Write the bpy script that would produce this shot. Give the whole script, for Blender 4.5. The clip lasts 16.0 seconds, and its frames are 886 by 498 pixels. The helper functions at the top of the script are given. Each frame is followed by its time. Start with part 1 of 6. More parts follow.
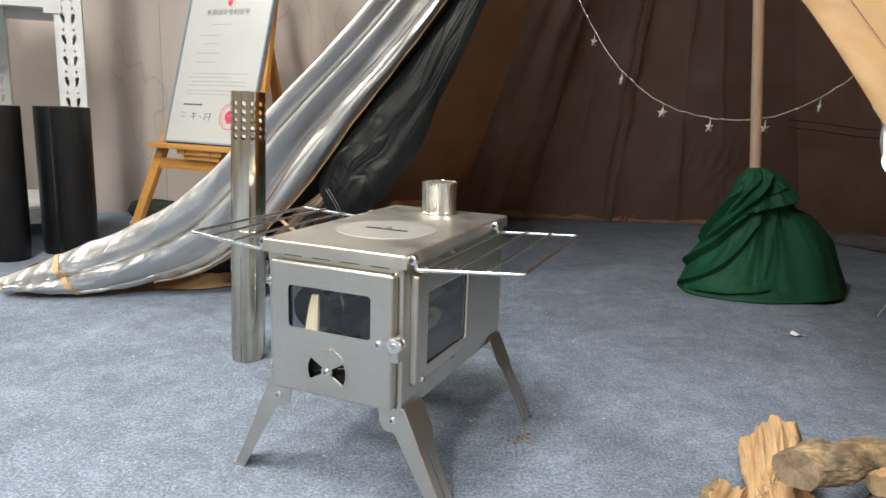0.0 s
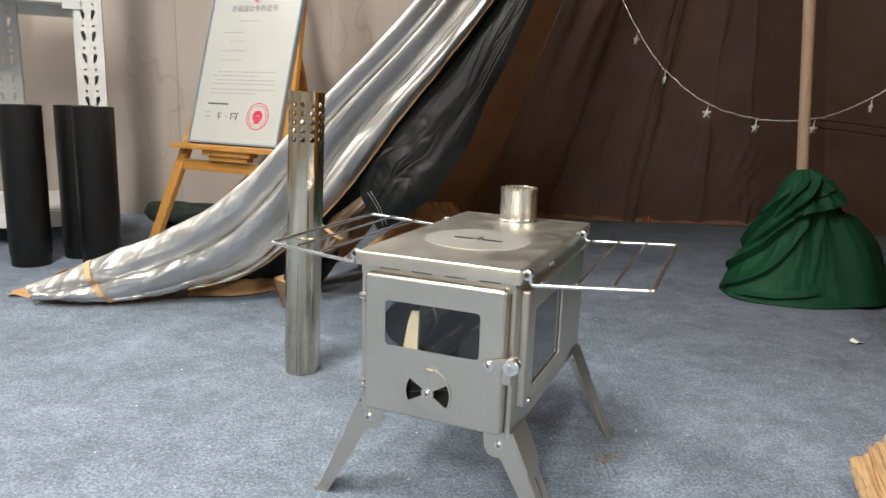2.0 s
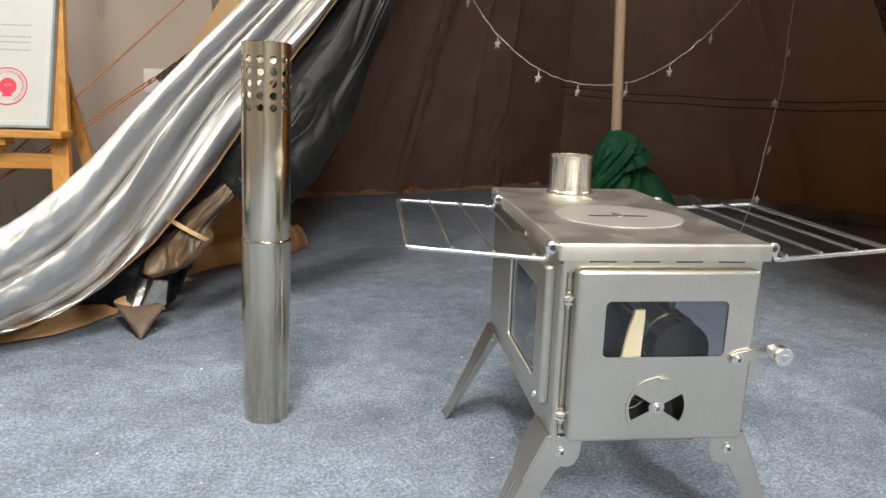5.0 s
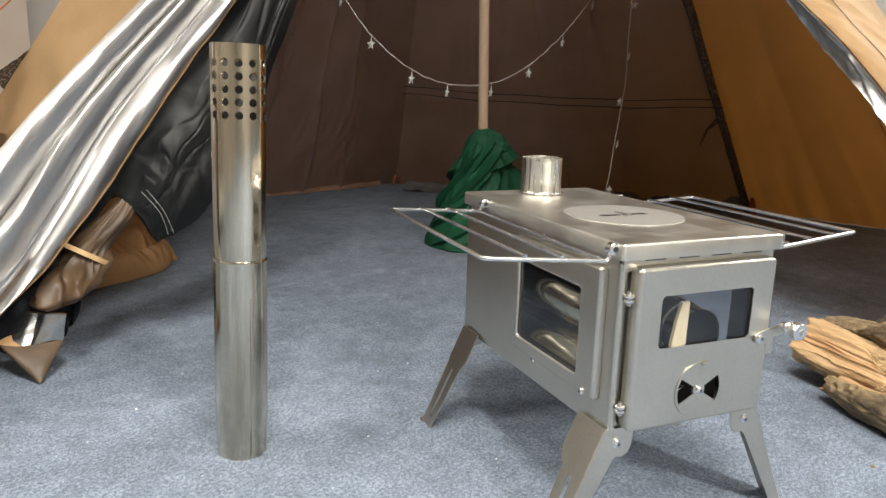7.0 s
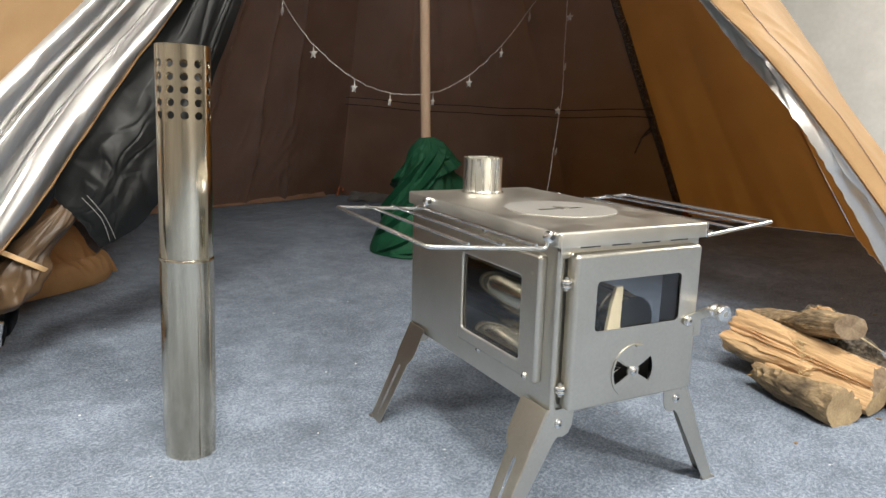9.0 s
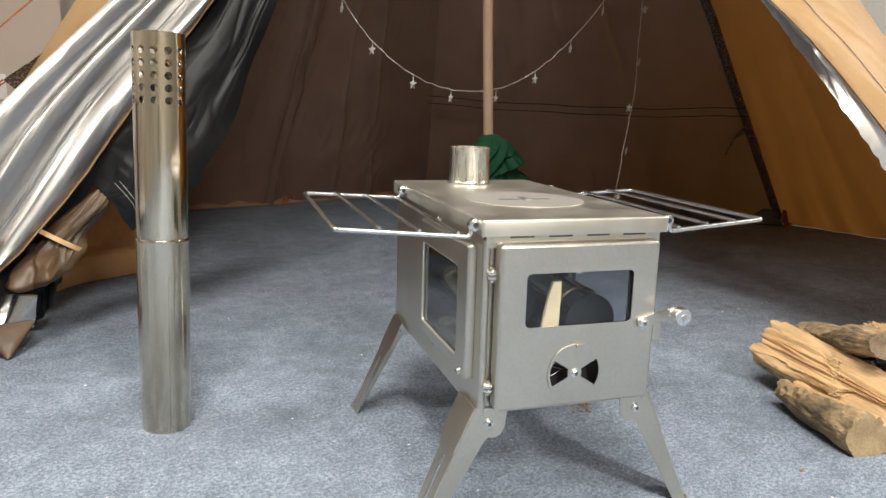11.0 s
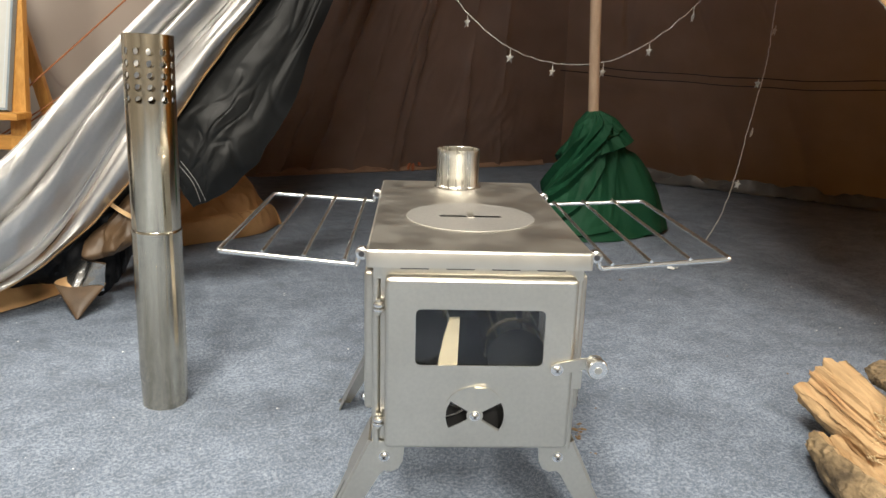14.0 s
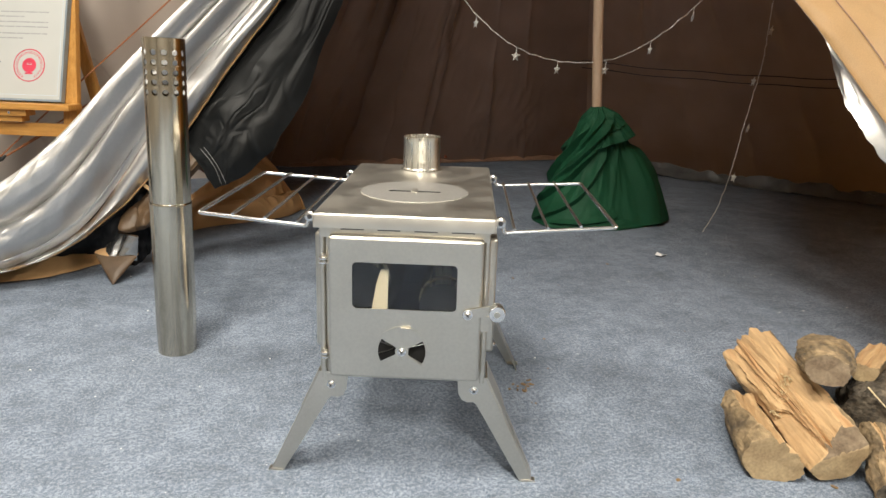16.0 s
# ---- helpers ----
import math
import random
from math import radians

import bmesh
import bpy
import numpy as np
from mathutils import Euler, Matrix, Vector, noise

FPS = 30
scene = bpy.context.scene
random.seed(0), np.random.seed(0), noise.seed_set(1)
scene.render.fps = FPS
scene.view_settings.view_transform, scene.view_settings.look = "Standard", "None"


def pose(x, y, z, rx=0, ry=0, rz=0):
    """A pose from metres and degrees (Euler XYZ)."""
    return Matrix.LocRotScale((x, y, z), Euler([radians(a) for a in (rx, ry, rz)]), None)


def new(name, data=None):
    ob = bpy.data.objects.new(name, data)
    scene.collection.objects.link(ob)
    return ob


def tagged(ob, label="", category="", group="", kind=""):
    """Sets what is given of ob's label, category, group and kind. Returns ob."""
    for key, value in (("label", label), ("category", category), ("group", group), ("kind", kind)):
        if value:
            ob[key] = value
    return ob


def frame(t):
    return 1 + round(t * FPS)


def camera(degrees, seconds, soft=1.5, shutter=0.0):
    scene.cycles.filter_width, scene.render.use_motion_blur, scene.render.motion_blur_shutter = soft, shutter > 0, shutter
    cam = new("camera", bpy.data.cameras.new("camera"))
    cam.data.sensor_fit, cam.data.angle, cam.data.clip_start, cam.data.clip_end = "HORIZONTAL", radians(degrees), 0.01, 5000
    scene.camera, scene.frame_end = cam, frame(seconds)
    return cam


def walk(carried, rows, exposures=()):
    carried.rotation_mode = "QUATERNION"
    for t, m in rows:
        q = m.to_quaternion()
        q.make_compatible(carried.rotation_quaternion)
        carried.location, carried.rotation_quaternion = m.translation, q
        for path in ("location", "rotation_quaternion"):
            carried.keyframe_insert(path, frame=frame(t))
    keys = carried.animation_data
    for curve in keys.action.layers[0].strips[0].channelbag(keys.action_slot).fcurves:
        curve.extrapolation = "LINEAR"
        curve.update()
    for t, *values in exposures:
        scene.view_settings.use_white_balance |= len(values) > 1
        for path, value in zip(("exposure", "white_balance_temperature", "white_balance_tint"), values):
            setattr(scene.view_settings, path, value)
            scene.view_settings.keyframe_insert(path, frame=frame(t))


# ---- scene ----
cam = camera(63.6, 16.0)
METRES, EYE, TILT, LEAN, TURN = 2.157, 0.587, 0.0, 0.0, 0.0
ROWS = [
    (0.0, 0.0, 0.0, 0.0, 0.38, -11.68, -1.83),
    (0.5, -0.0025, 0.0013, -0.0017, 0.41, -11.39, -1.88),
    (1.0, -0.006, 0.0037, -0.003, 0.42, -11.38, -1.86),
    (1.5, -0.0311, 0.0131, -0.0016, 0.43, -11.63, -1.89),
    (2.0, -0.0752, 0.0324, 0.0004, -0.54, -11.82, -1.92),
    (2.5, -0.1145, 0.0548, 0.0026, -7.35, -12.26, -1.81),
    (3.0, -0.1754, 0.0721, 0.0051, -10.61, -12.93, -1.82),
    (3.5, -0.2266, 0.1025, -0.0031, -15.58, -13.08, -1.75),
    (6.0, -0.3941, 0.2702, -0.0253, -40.44, -12.6, -1.57),
    (6.5, -0.417, 0.2886, -0.0198, -45.79, -12.58, -1.55),
    (7.0, -0.4434, 0.3008, -0.021, -46.35, -12.56, -1.57),
    (7.5, -0.4681, 0.308, -0.0219, -48.48, -12.43, -1.55),
    (8.0, -0.4762, 0.3045, -0.0265, -50.68, -12.06, -1.5),
    (8.5, -0.4707, 0.2977, -0.0295, -50.88, -11.63, -1.48),
    (9.0, -0.4562, 0.2893, -0.0302, -50.88, -11.3, -1.48),
    (11.5, -0.3507, 0.2022, -0.0402, -39.33, -11.31, -1.57),
    (12.0, -0.3272, 0.191, -0.0326, -38.56, -11.32, -1.54),
    (12.5, -0.2973, 0.1948, -0.026, -34.48, -11.46, -1.58),
    (13.0, -0.2608, 0.1951, -0.0234, -32.07, -12.41, -1.6),
    (13.5, -0.2401, 0.1858, -0.0084, -28.37, -13.53, -1.62),
    (14.0, -0.2354, 0.167, -0.0045, -25.8, -15.22, -1.65),
    (14.5, -0.2264, 0.1383, -0.0011, -25.53, -15.52, -1.6),
    (15.0, -0.2177, 0.1099, 0.0022, -24.67, -15.53, -1.61),
    (15.5, -0.2122, 0.0842, 0.004, -22.02, -15.6, -1.65),
    (16.0, -0.205, 0.064, 0.0007, -21.43, -15.61, -1.67),
]
walk(cam, [(t, pose(0, 0, EYE, TILT, LEAN, TURN) @ pose(METRES * x, METRES * y, METRES * z, 90 + pitch, roll, yaw)) for t, x, y, z, yaw, pitch, roll in ROWS],
     exposures=((0.0, -0.13, 6350, 10), (3.0, -0.24, 6600, 10), (6.0, 0.0, 6570, 10), (9.0, -0.04, 6500, 10), (12.0, -0.01, 6750, 10), (16.0, -0.16, 6850, 10)))

# ---- light: ceiling panels of the showroom ----
world = bpy.data.worlds.new("room_world")
world.use_nodes = True
world.node_tree.nodes["Background"].inputs[0].default_value = (0.8, 0.85, 1.0, 1)
world.node_tree.nodes["Background"].inputs[1].default_value = 0.02
scene.world = world
CEIL = 2.85
PANELS = [(-1.05, 0.36, 118), (-0.95, -1.9, 175), (-2.9, -1.4, 18), (3.15, -0.6, 150), (-2.9, 2.85, 110)]
for px, py, watts in PANELS:
    lamp = bpy.data.lights.new("ceiling_panel_lamp", "AREA")
    lamp.shape, lamp.size, lamp.size_y, lamp.energy = "RECTANGLE", 1.15, 0.28, watts
    lamp.color = (1.0, 0.958, 0.872)
    new("ceiling_panel_lamp", lamp).matrix_world = pose(px, py, CEIL - 0.045, 0, 0, 90)


# ---- materials ----
def mat(name, col, rough=0.5, metal=0.0, col2=None, scale=20.0, stretch=(1, 1, 1), bump=0.0, bscale=None, fine=None,
        detail=4.0, contrast=(0.35, 0.65), rvar=0.0, spec=0.5, sheen=0.0, trans=0.0, bdist=0.002, trans_col=None):
    """A principled material with two scales of colour variation, roughness variation and bump."""
    m = bpy.data.materials.new(name)
    m.use_nodes = True
    n, l = m.node_tree.nodes, m.node_tree.links
    b = n["Principled BSDF"]
    b.inputs["Roughness"].default_value = rough
    b.inputs["Metallic"].default_value = metal
    b.inputs["Specular IOR Level"].default_value = spec
    if sheen:
        b.inputs["Sheen Weight"].default_value = sheen
    tc = n.new("ShaderNodeTexCoord")
    mp = n.new("ShaderNodeMapping")
    mp.inputs["Scale"].default_value = stretch
    l.new(tc.outputs["Object"], mp.inputs["Vector"])
    nz = n.new("ShaderNodeTexNoise")
    nz.inputs["Scale"].default_value, nz.inputs["Detail"].default_value = scale, detail
    l.new(mp.outputs[0], nz.inputs["Vector"])
    ramp = n.new("ShaderNodeValToRGB")
    ramp.color_ramp.elements[0].position, ramp.color_ramp.elements[1].position = contrast
    ramp.color_ramp.elements[0].color = (*col, 1)
    ramp.color_ramp.elements[1].color = (*(col2 or [c * 1.15 for c in col]), 1)
    l.new(nz.outputs["Fac"], ramp.inputs[0])
    out = ramp.outputs[0]
    fn = None
    if fine:
        fscale, famt = fine
        fn = n.new("ShaderNodeTexNoise")
        fn.inputs["Scale"].default_value, fn.inputs["Detail"].default_value = fscale, 3
        l.new(mp.outputs[0], fn.inputs["Vector"])
        mr = n.new("ShaderNodeMapRange")
        mr.inputs[1].default_value, mr.inputs[2].default_value = 0.3, 0.7
        mr.inputs[3].default_value, mr.inputs[4].default_value = 1 - famt, 1 + famt
        l.new(fn.outputs["Fac"], mr.inputs[0])
        mx = n.new("ShaderNodeMix")
        mx.data_type, mx.blend_type = "RGBA", "MULTIPLY"
        mx.inputs[0].default_value = 1
        l.new(out, mx.inputs[6])
        l.new(mr.outputs[0], mx.inputs[7])
        out = mx.outputs[2]
    l.new(out, b.inputs["Base Color"])
    if rvar:
        mr2 = n.new("ShaderNodeMapRange")
        mr2.inputs[1].default_value, mr2.inputs[2].default_value = 0.3, 0.7
        mr2.inputs[3].default_value, mr2.inputs[4].default_value = max(0.02, rough - rvar), min(1, rough + rvar)
        l.new((fn or nz).outputs["Fac"], mr2.inputs[0])
        l.new(mr2.outputs[0], b.inputs["Roughness"])
    if bump:
        bn = n.new("ShaderNodeTexNoise")
        bn.inputs["Scale"].default_value, bn.inputs["Detail"].default_value = bscale or scale, 5
        l.new(mp.outputs[0], bn.inputs["Vector"])
        bp = n.new("ShaderNodeBump")
        bp.inputs["Strength"].default_value, bp.inputs["Distance"].default_value = bump, bdist
        l.new(bn.outputs["Fac"], bp.inputs["Height"])
        l.new(bp.outputs[0], b.inputs["Normal"])
    if trans:
        tr = n.new("ShaderNodeBsdfTranslucent")
        l.new(out, tr.inputs[0])
        if trans_col:
            l.remove(tr.inputs[0].links[0])
            tr.inputs[0].default_value = (*trans_col, 1)
        ms = n.new("ShaderNodeMixShader")
        ms.inputs[0].default_value = trans
        l.new(b.outputs[0], ms.inputs[1])
        l.new(tr.outputs[0], ms.inputs[2])
        l.new(ms.outputs[0], n["Material Output"].inputs[0])
    return m


def glass_mat(name, tint, rough=0.02):
    m = bpy.data.materials.new(name)
    m.use_nodes = True
    b = m.node_tree.nodes["Principled BSDF"]
    b.inputs["Base Color"].default_value = (*tint, 1)
    b.inputs["Transmission Weight"].default_value = 1
    b.inputs["Roughness"].default_value = rough
    b.inputs["IOR"].default_value = 1.45
    return m


STEEL = mat("brushed_steel", (0.555, 0.528, 0.468), 0.35, 1.0, (0.615, 0.588, 0.525), 9, fine=(240, 0.04), rvar=0.05)
STEEL_TOP = mat("brushed_steel_plate", (0.59, 0.57, 0.52), 0.42, 1.0, (0.66, 0.64, 0.59), 8, (1, 1, 1), detail=6, fine=(30, 0.03), rvar=0.06)
STEEL_DISC = mat("satin_steel_disc", (0.67, 0.66, 0.63), 0.52, 1.0, (0.73, 0.72, 0.69), 9, fine=(260, 0.04))
PIPE_IN = mat("stowed_flue_steel", (0.76, 0.66, 0.44), 0.11, 1.0, (0.80, 0.70, 0.50), 7, (1, 0.2, 1))
CHROME = mat("polished_wire", (0.74, 0.74, 0.73), 0.27, 1.0, (0.78, 0.78, 0.77), 30)
# Upright colour streaks stand in for reflections of the room.
PIPE_STEEL = mat("flue_steel", (0.46, 0.405, 0.315), 0.13, 1.0, (0.84, 0.765, 0.62), 34, (1, 1, 0.05), fine=(110, 0.06), bump=0.35, bscale=24, rvar=0.04, bdist=0.004)
COLLAR = mat("collar_steel", (0.66, 0.635, 0.57), 0.29, 1.0, (0.76, 0.735, 0.67), 60, (1, 1, 0.04), fine=(260, 0.06), bump=0.25, bscale=170, rvar=0.06, bdist=0.0015)
# Streaks in the colour imitate dark and bright reflections along the pipe.
PIPE_OLD = mat("flue_steel_dull", (0.44, 0.395, 0.315), 0.16, 1.0, (0.74, 0.685, 0.575), 44, (1, 1, 0.05), fine=(60, 0.02), bump=0.14, bscale=10, rvar=0.03, bdist=0.003)
# Near-black for openings, their shade put into colour; also the cord knot.
DARK = mat("shade_and_cord_black", (0.012, 0.012, 0.014), 0.7, 0, (0.02, 0.02, 0.02), 30)
# The firebox is plain steel; its unlit dark is put into this colour.
INSIDE = mat("shade_dark_steel", (0.075, 0.075, 0.08), 0.42, 0.9, (0.12, 0.12, 0.125), 20)
GLASS = glass_mat("stove_glass", (0.60, 0.64, 0.70))
GLASS_SIDE = glass_mat("side_glass", (0.86, 0.89, 0.92))
WALL = mat("room_plaster", (0.50, 0.48, 0.46), 0.7, 0, (0.56, 0.54, 0.515), 3)
# Unseen walls, toned down to cut bounce light and warm the reflections.
ROOM = mat("unseen_wall_tone", (0.22, 0.20, 0.175), 0.7, 0, (0.26, 0.24, 0.21), 3)
BOARDS = mat("white_stone_board", (0.76, 0.735, 0.69), 0.4, 0, (0.84, 0.815, 0.77), 4, fine=(30, 0.03))
# Unseen ceiling, darkened to lower the fill light in the room.
CEILM = mat("unseen_ceiling_tone", (0.36, 0.36, 0.355), 0.8, 0, (0.42, 0.42, 0.415), 3)
SILVER = mat("silver_coated_fabric", (0.64, 0.63, 0.615), 0.39, 0.90, (0.71, 0.70, 0.685), 9, fine=(160, 0.03), bump=0.08, bscale=14, rvar=0.04, bdist=0.004)
TAN_OUT = mat("tan_tent_fabric", (0.54, 0.345, 0.165), 0.55, 0, (0.60, 0.39, 0.195), 7, fine=(600, 0.06), bump=0.3, bscale=14, trans=0.4, sheen=0.04, bdist=0.006)
TAN_IN = mat("coated_tent_lining", (0.190, 0.132, 0.113), 0.34, 0, (0.250, 0.178, 0.155), 6, fine=(500, 0.06), bump=1.0, bscale=9, spec=1.0, trans=0.27, trans_col=(0.60, 0.39, 0.15), bdist=0.008)
TAN_CLOTH = mat("tan_cloth", (0.50, 0.29, 0.130), 0.6, 0, (0.57, 0.345, 0.165), 12, fine=(500, 0.08), bump=0.5, bscale=22, sheen=0.2, bdist=0.006)
# Lit copy of the tent lining: glow through the cloth put into colour.
TAN_IN_LIT = mat("tent_lining_lit", (0.30, 0.190, 0.090), 0.42, 0, (0.36, 0.235, 0.115), 6, fine=(500, 0.06), bump=0.6, bscale=7, spec=0.5, trans=0.55, trans_col=(0.64, 0.41, 0.155), bdist=0.008)
HEM = mat("folded_hem", (0.22, 0.130, 0.085), 0.5, 0, (0.32, 0.20, 0.135), 14, fine=(300, 0.08), bump=0.4, bscale=30, bdist=0.004)
# Shaded copy of the tan cloth: its darkness is shade put into colour.
TAN_SHADED = mat("tan_cloth_shaded", (0.060, 0.036, 0.019), 0.46, 0, (0.110, 0.068, 0.037), 16, spec=0.4, fine=(500, 0.08), bump=0.5, bscale=22, bdist=0.006)
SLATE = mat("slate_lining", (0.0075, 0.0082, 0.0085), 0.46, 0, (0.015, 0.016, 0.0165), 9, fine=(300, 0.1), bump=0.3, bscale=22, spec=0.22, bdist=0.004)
BLACK_NET = mat("black_netting", (0.010, 0.011, 0.013), 0.75, 0, (0.022, 0.023, 0.026), 40, bump=0.4, spec=0.15)
SEAM = mat("seam_tape_dark", (0.05, 0.036, 0.026), 0.5, 0, (0.24, 0.21, 0.18), 130, (1, 1, 2), contrast=(0.52, 0.62))
SEAM_PLAIN = mat("dark_stitching", (0.018, 0.012, 0.010), 0.6)
# Tan cloth made lighter in colour for light that doesn't reach it.
TAIL = mat("tan_cloth_lightened", (0.58, 0.345, 0.150), 0.6, 0, (0.65, 0.40, 0.185), 12, fine=(500, 0.08), bump=0.5, bscale=22, trans=0.2, bdist=0.006)
SKIRT = mat("grey_ground_skirt", (0.075, 0.075, 0.075), 0.38, 0, (0.12, 0.12, 0.118), 12, bump=0.4, bscale=30, bdist=0.005)
FOIL = mat("pocket_foil", (0.42, 0.42, 0.42), 0.26, 0.95, (0.50, 0.50, 0.49), 20, bump=0.12, bscale=30, bdist=0.003)
STRAP = mat("beige_webbing", (0.55, 0.36, 0.18), 0.8, 0, (0.62, 0.42, 0.22), 90, bump=0.3)
POLEM = mat("pale_wood_pole", (0.50, 0.35, 0.24), 0.5, 0, (0.57, 0.41, 0.29), 10, (6, 6, 0.6), fine=(60, 0.06))
GREEN = mat("green_cotton", (0.004, 0.050, 0.022), 0.7, 0, (0.007, 0.070, 0.032), 9, fine=(700, 0.2), bump=0.25, bscale=400, spec=0.3)
BLACKPIPE = mat("matt_black_flue", (0.007, 0.007, 0.0075), 0.40, 0.1, (0.012, 0.012, 0.0125), 14, (1, 1, 0.3), bump=0.05, spec=0.3)
WHITEMETAL = mat("white_powder_steel", (0.62, 0.63, 0.63), 0.4, 0, (0.68, 0.69, 0.69), 12)
PINE = mat("varnished_pine", (0.50, 0.235, 0.055), 0.38, 0, (0.62, 0.32, 0.085), 14, (9, 9, 0.8), fine=(110, 0.1), bump=0.08)
PINE_FLAT = mat("varnished_pine_rail", (0.50, 0.235, 0.055), 0.38, 0, (0.62, 0.32, 0.085), 14, (0.8, 9, 9), fine=(110, 0.1), bump=0.08)
PAPER = mat("certificate_paper", (0.50, 0.51, 0.49), 0.35, 0, (0.54, 0.55, 0.53), 4)
FRAMEB = mat("blue_grey_frame", (0.20, 0.25, 0.29), 0.3, 0, (0.25, 0.30, 0.34), 20)
INK = mat("grey_ink", (0.33, 0.34, 0.345), 0.6)
INKD = mat("dark_ink", (0.09, 0.09, 0.10), 0.6)
RED = mat("seal_red", (0.62, 0.045, 0.09), 0.6)
WIRE = mat("clear_lamp_wire", (0.62, 0.60, 0.56), 0.3, 0.3)
STAR = mat("frosted_star", (0.66, 0.65, 0.62), 0.3, 0, (0.75, 0.74, 0.70), 40, trans=0.3)
ORANGE = mat("orange_cord", (0.36, 0.13, 0.04), 0.7, 0, (0.26, 0.10, 0.04), 120)
ORANGE_TAG = mat("rust_webbing", (0.24, 0.060, 0.018), 0.7, 0, (0.30, 0.085, 0.025), 60)
BARK = mat("bark", (0.030, 0.024, 0.018), 0.92, 0, (0.145, 0.118, 0.085), 38, (1, 1, 0.6), fine=(150, 0.4), bump=1.0, bscale=60, bdist=0.012, contrast=(0.34, 0.70))
BARK_LIGHT = mat("thin_bark", (0.085, 0.062, 0.038), 0.88, 0, (0.33, 0.235, 0.130), 30, (1, 1, 0.5), fine=(130, 0.35), bump=1.0, bscale=55, bdist=0.008, contrast=(0.30, 0.62))
SPLIT = mat("split_wood", (0.34, 0.165, 0.066), 0.74, 0, (0.50, 0.328, 0.170), 30, (1.5, 1.5, 0.12), fine=(110, 0.16), bump=1.0, bscale=70, bdist=0.005, contrast=(0.26, 0.50), detail=6)
ENDGRAIN = mat("sawn_end", (0.285, 0.200, 0.110), 0.8, 0, (0.44, 0.325, 0.185), 22, fine=(240, 0.16), bump=0.3, bscale=110)
WEATHERED = mat("weathered_saw_cut", (0.125, 0.085, 0.052), 0.85, 0, (0.235, 0.175, 0.115), 40, fine=(220, 0.2), bump=0.5, bscale=120)
PALEWOOD = mat("pale_kindling", (0.62, 0.50, 0.30), 0.7, 0, (0.68, 0.56, 0.35), 30, (1, 1, 0.2))
SCRAP = mat("white_paper_scrap", (0.75, 0.76, 0.76), 0.6)
DARKGREEN = mat("dark_green_bag", (0.010, 0.020, 0.014), 0.7, 0, (0.018, 0.032, 0.023), 25, bump=0.5)
LAMP_GLOW = bpy.data.materials.new("lamp_diffuser")
LAMP_GLOW.use_nodes = True
LAMP_GLOW.node_tree.nodes["Principled BSDF"].inputs["Emission Color"].default_value = (1, 0.97, 0.92, 1)
LAMP_GLOW.node_tree.nodes["Principled BSDF"].inputs["Emission Strength"].default_value = 6


def marble():
    """Beige stone wall boards with thin wandering veins."""
    m = bpy.data.materials.new("beige_stone_board")
    m.use_nodes = True
    n, l = m.node_tree.nodes, m.node_tree.links
    b = n["Principled BSDF"]
    b.inputs["Roughness"].default_value = 0.32
    tc = n.new("ShaderNodeTexCoord")
    big = n.new("ShaderNodeTexNoise")
    big.inputs["Scale"].default_value, big.inputs["Detail"].default_value = 1.6, 5
    l.new(tc.outputs["Object"], big.inputs["Vector"])
    base = n.new("ShaderNodeValToRGB")
    base.color_ramp.elements[0].position, base.color_ramp.elements[1].position = 0.3, 0.7
    base.color_ramp.elements[0].color, base.color_ramp.elements[1].color = (0.46, 0.395, 0.35, 1), (0.56, 0.50, 0.455, 1)
    l.new(big.outputs["Fac"], base.inputs[0])
    mp = n.new("ShaderNodeMapping")
    mp.inputs["Scale"].default_value = (1.5, 1.0, 0.6)
    mp.inputs["Rotation"].default_value = (0, 0.6, 0)
    l.new(tc.outputs["Object"], mp.inputs["Vector"])
    warp = n.new("ShaderNodeTexNoise")
    warp.inputs["Scale"].default_value, warp.inputs["Detail"].default_value = 1.3, 3
    l.new(mp.outputs[0], warp.inputs["Vector"])
    dist = n.new("ShaderNodeMath")
    dist.operation = "SUBTRACT"
    dist.inputs[1].default_value = 0.5
    l.new(warp.outputs["Fac"], dist.inputs[0])
    ab = n.new("ShaderNodeMath")
    ab.operation = "ABSOLUTE"
    l.new(dist.outputs[0], ab.inputs[0])
    vein = n.new("ShaderNodeMapRange")
    vein.inputs[1].default_value, vein.inputs[2].default_value = 0.0, 0.0045
    vein.inputs[3].default_value, vein.inputs[4].default_value = 0.42, 0.0
    l.new(ab.outputs[0], vein.inputs[0])
    mx = n.new("ShaderNodeMix")
    mx.data_type = "RGBA"
    l.new(vein.outputs[0], mx.inputs[0])
    l.new(base.outputs[0], mx.inputs[6])
    mx.inputs[7].default_value = (0.30, 0.225, 0.19, 1)
    l.new(mx.outputs[2], b.inputs["Base Color"])
    return m


MARBLE = marble()


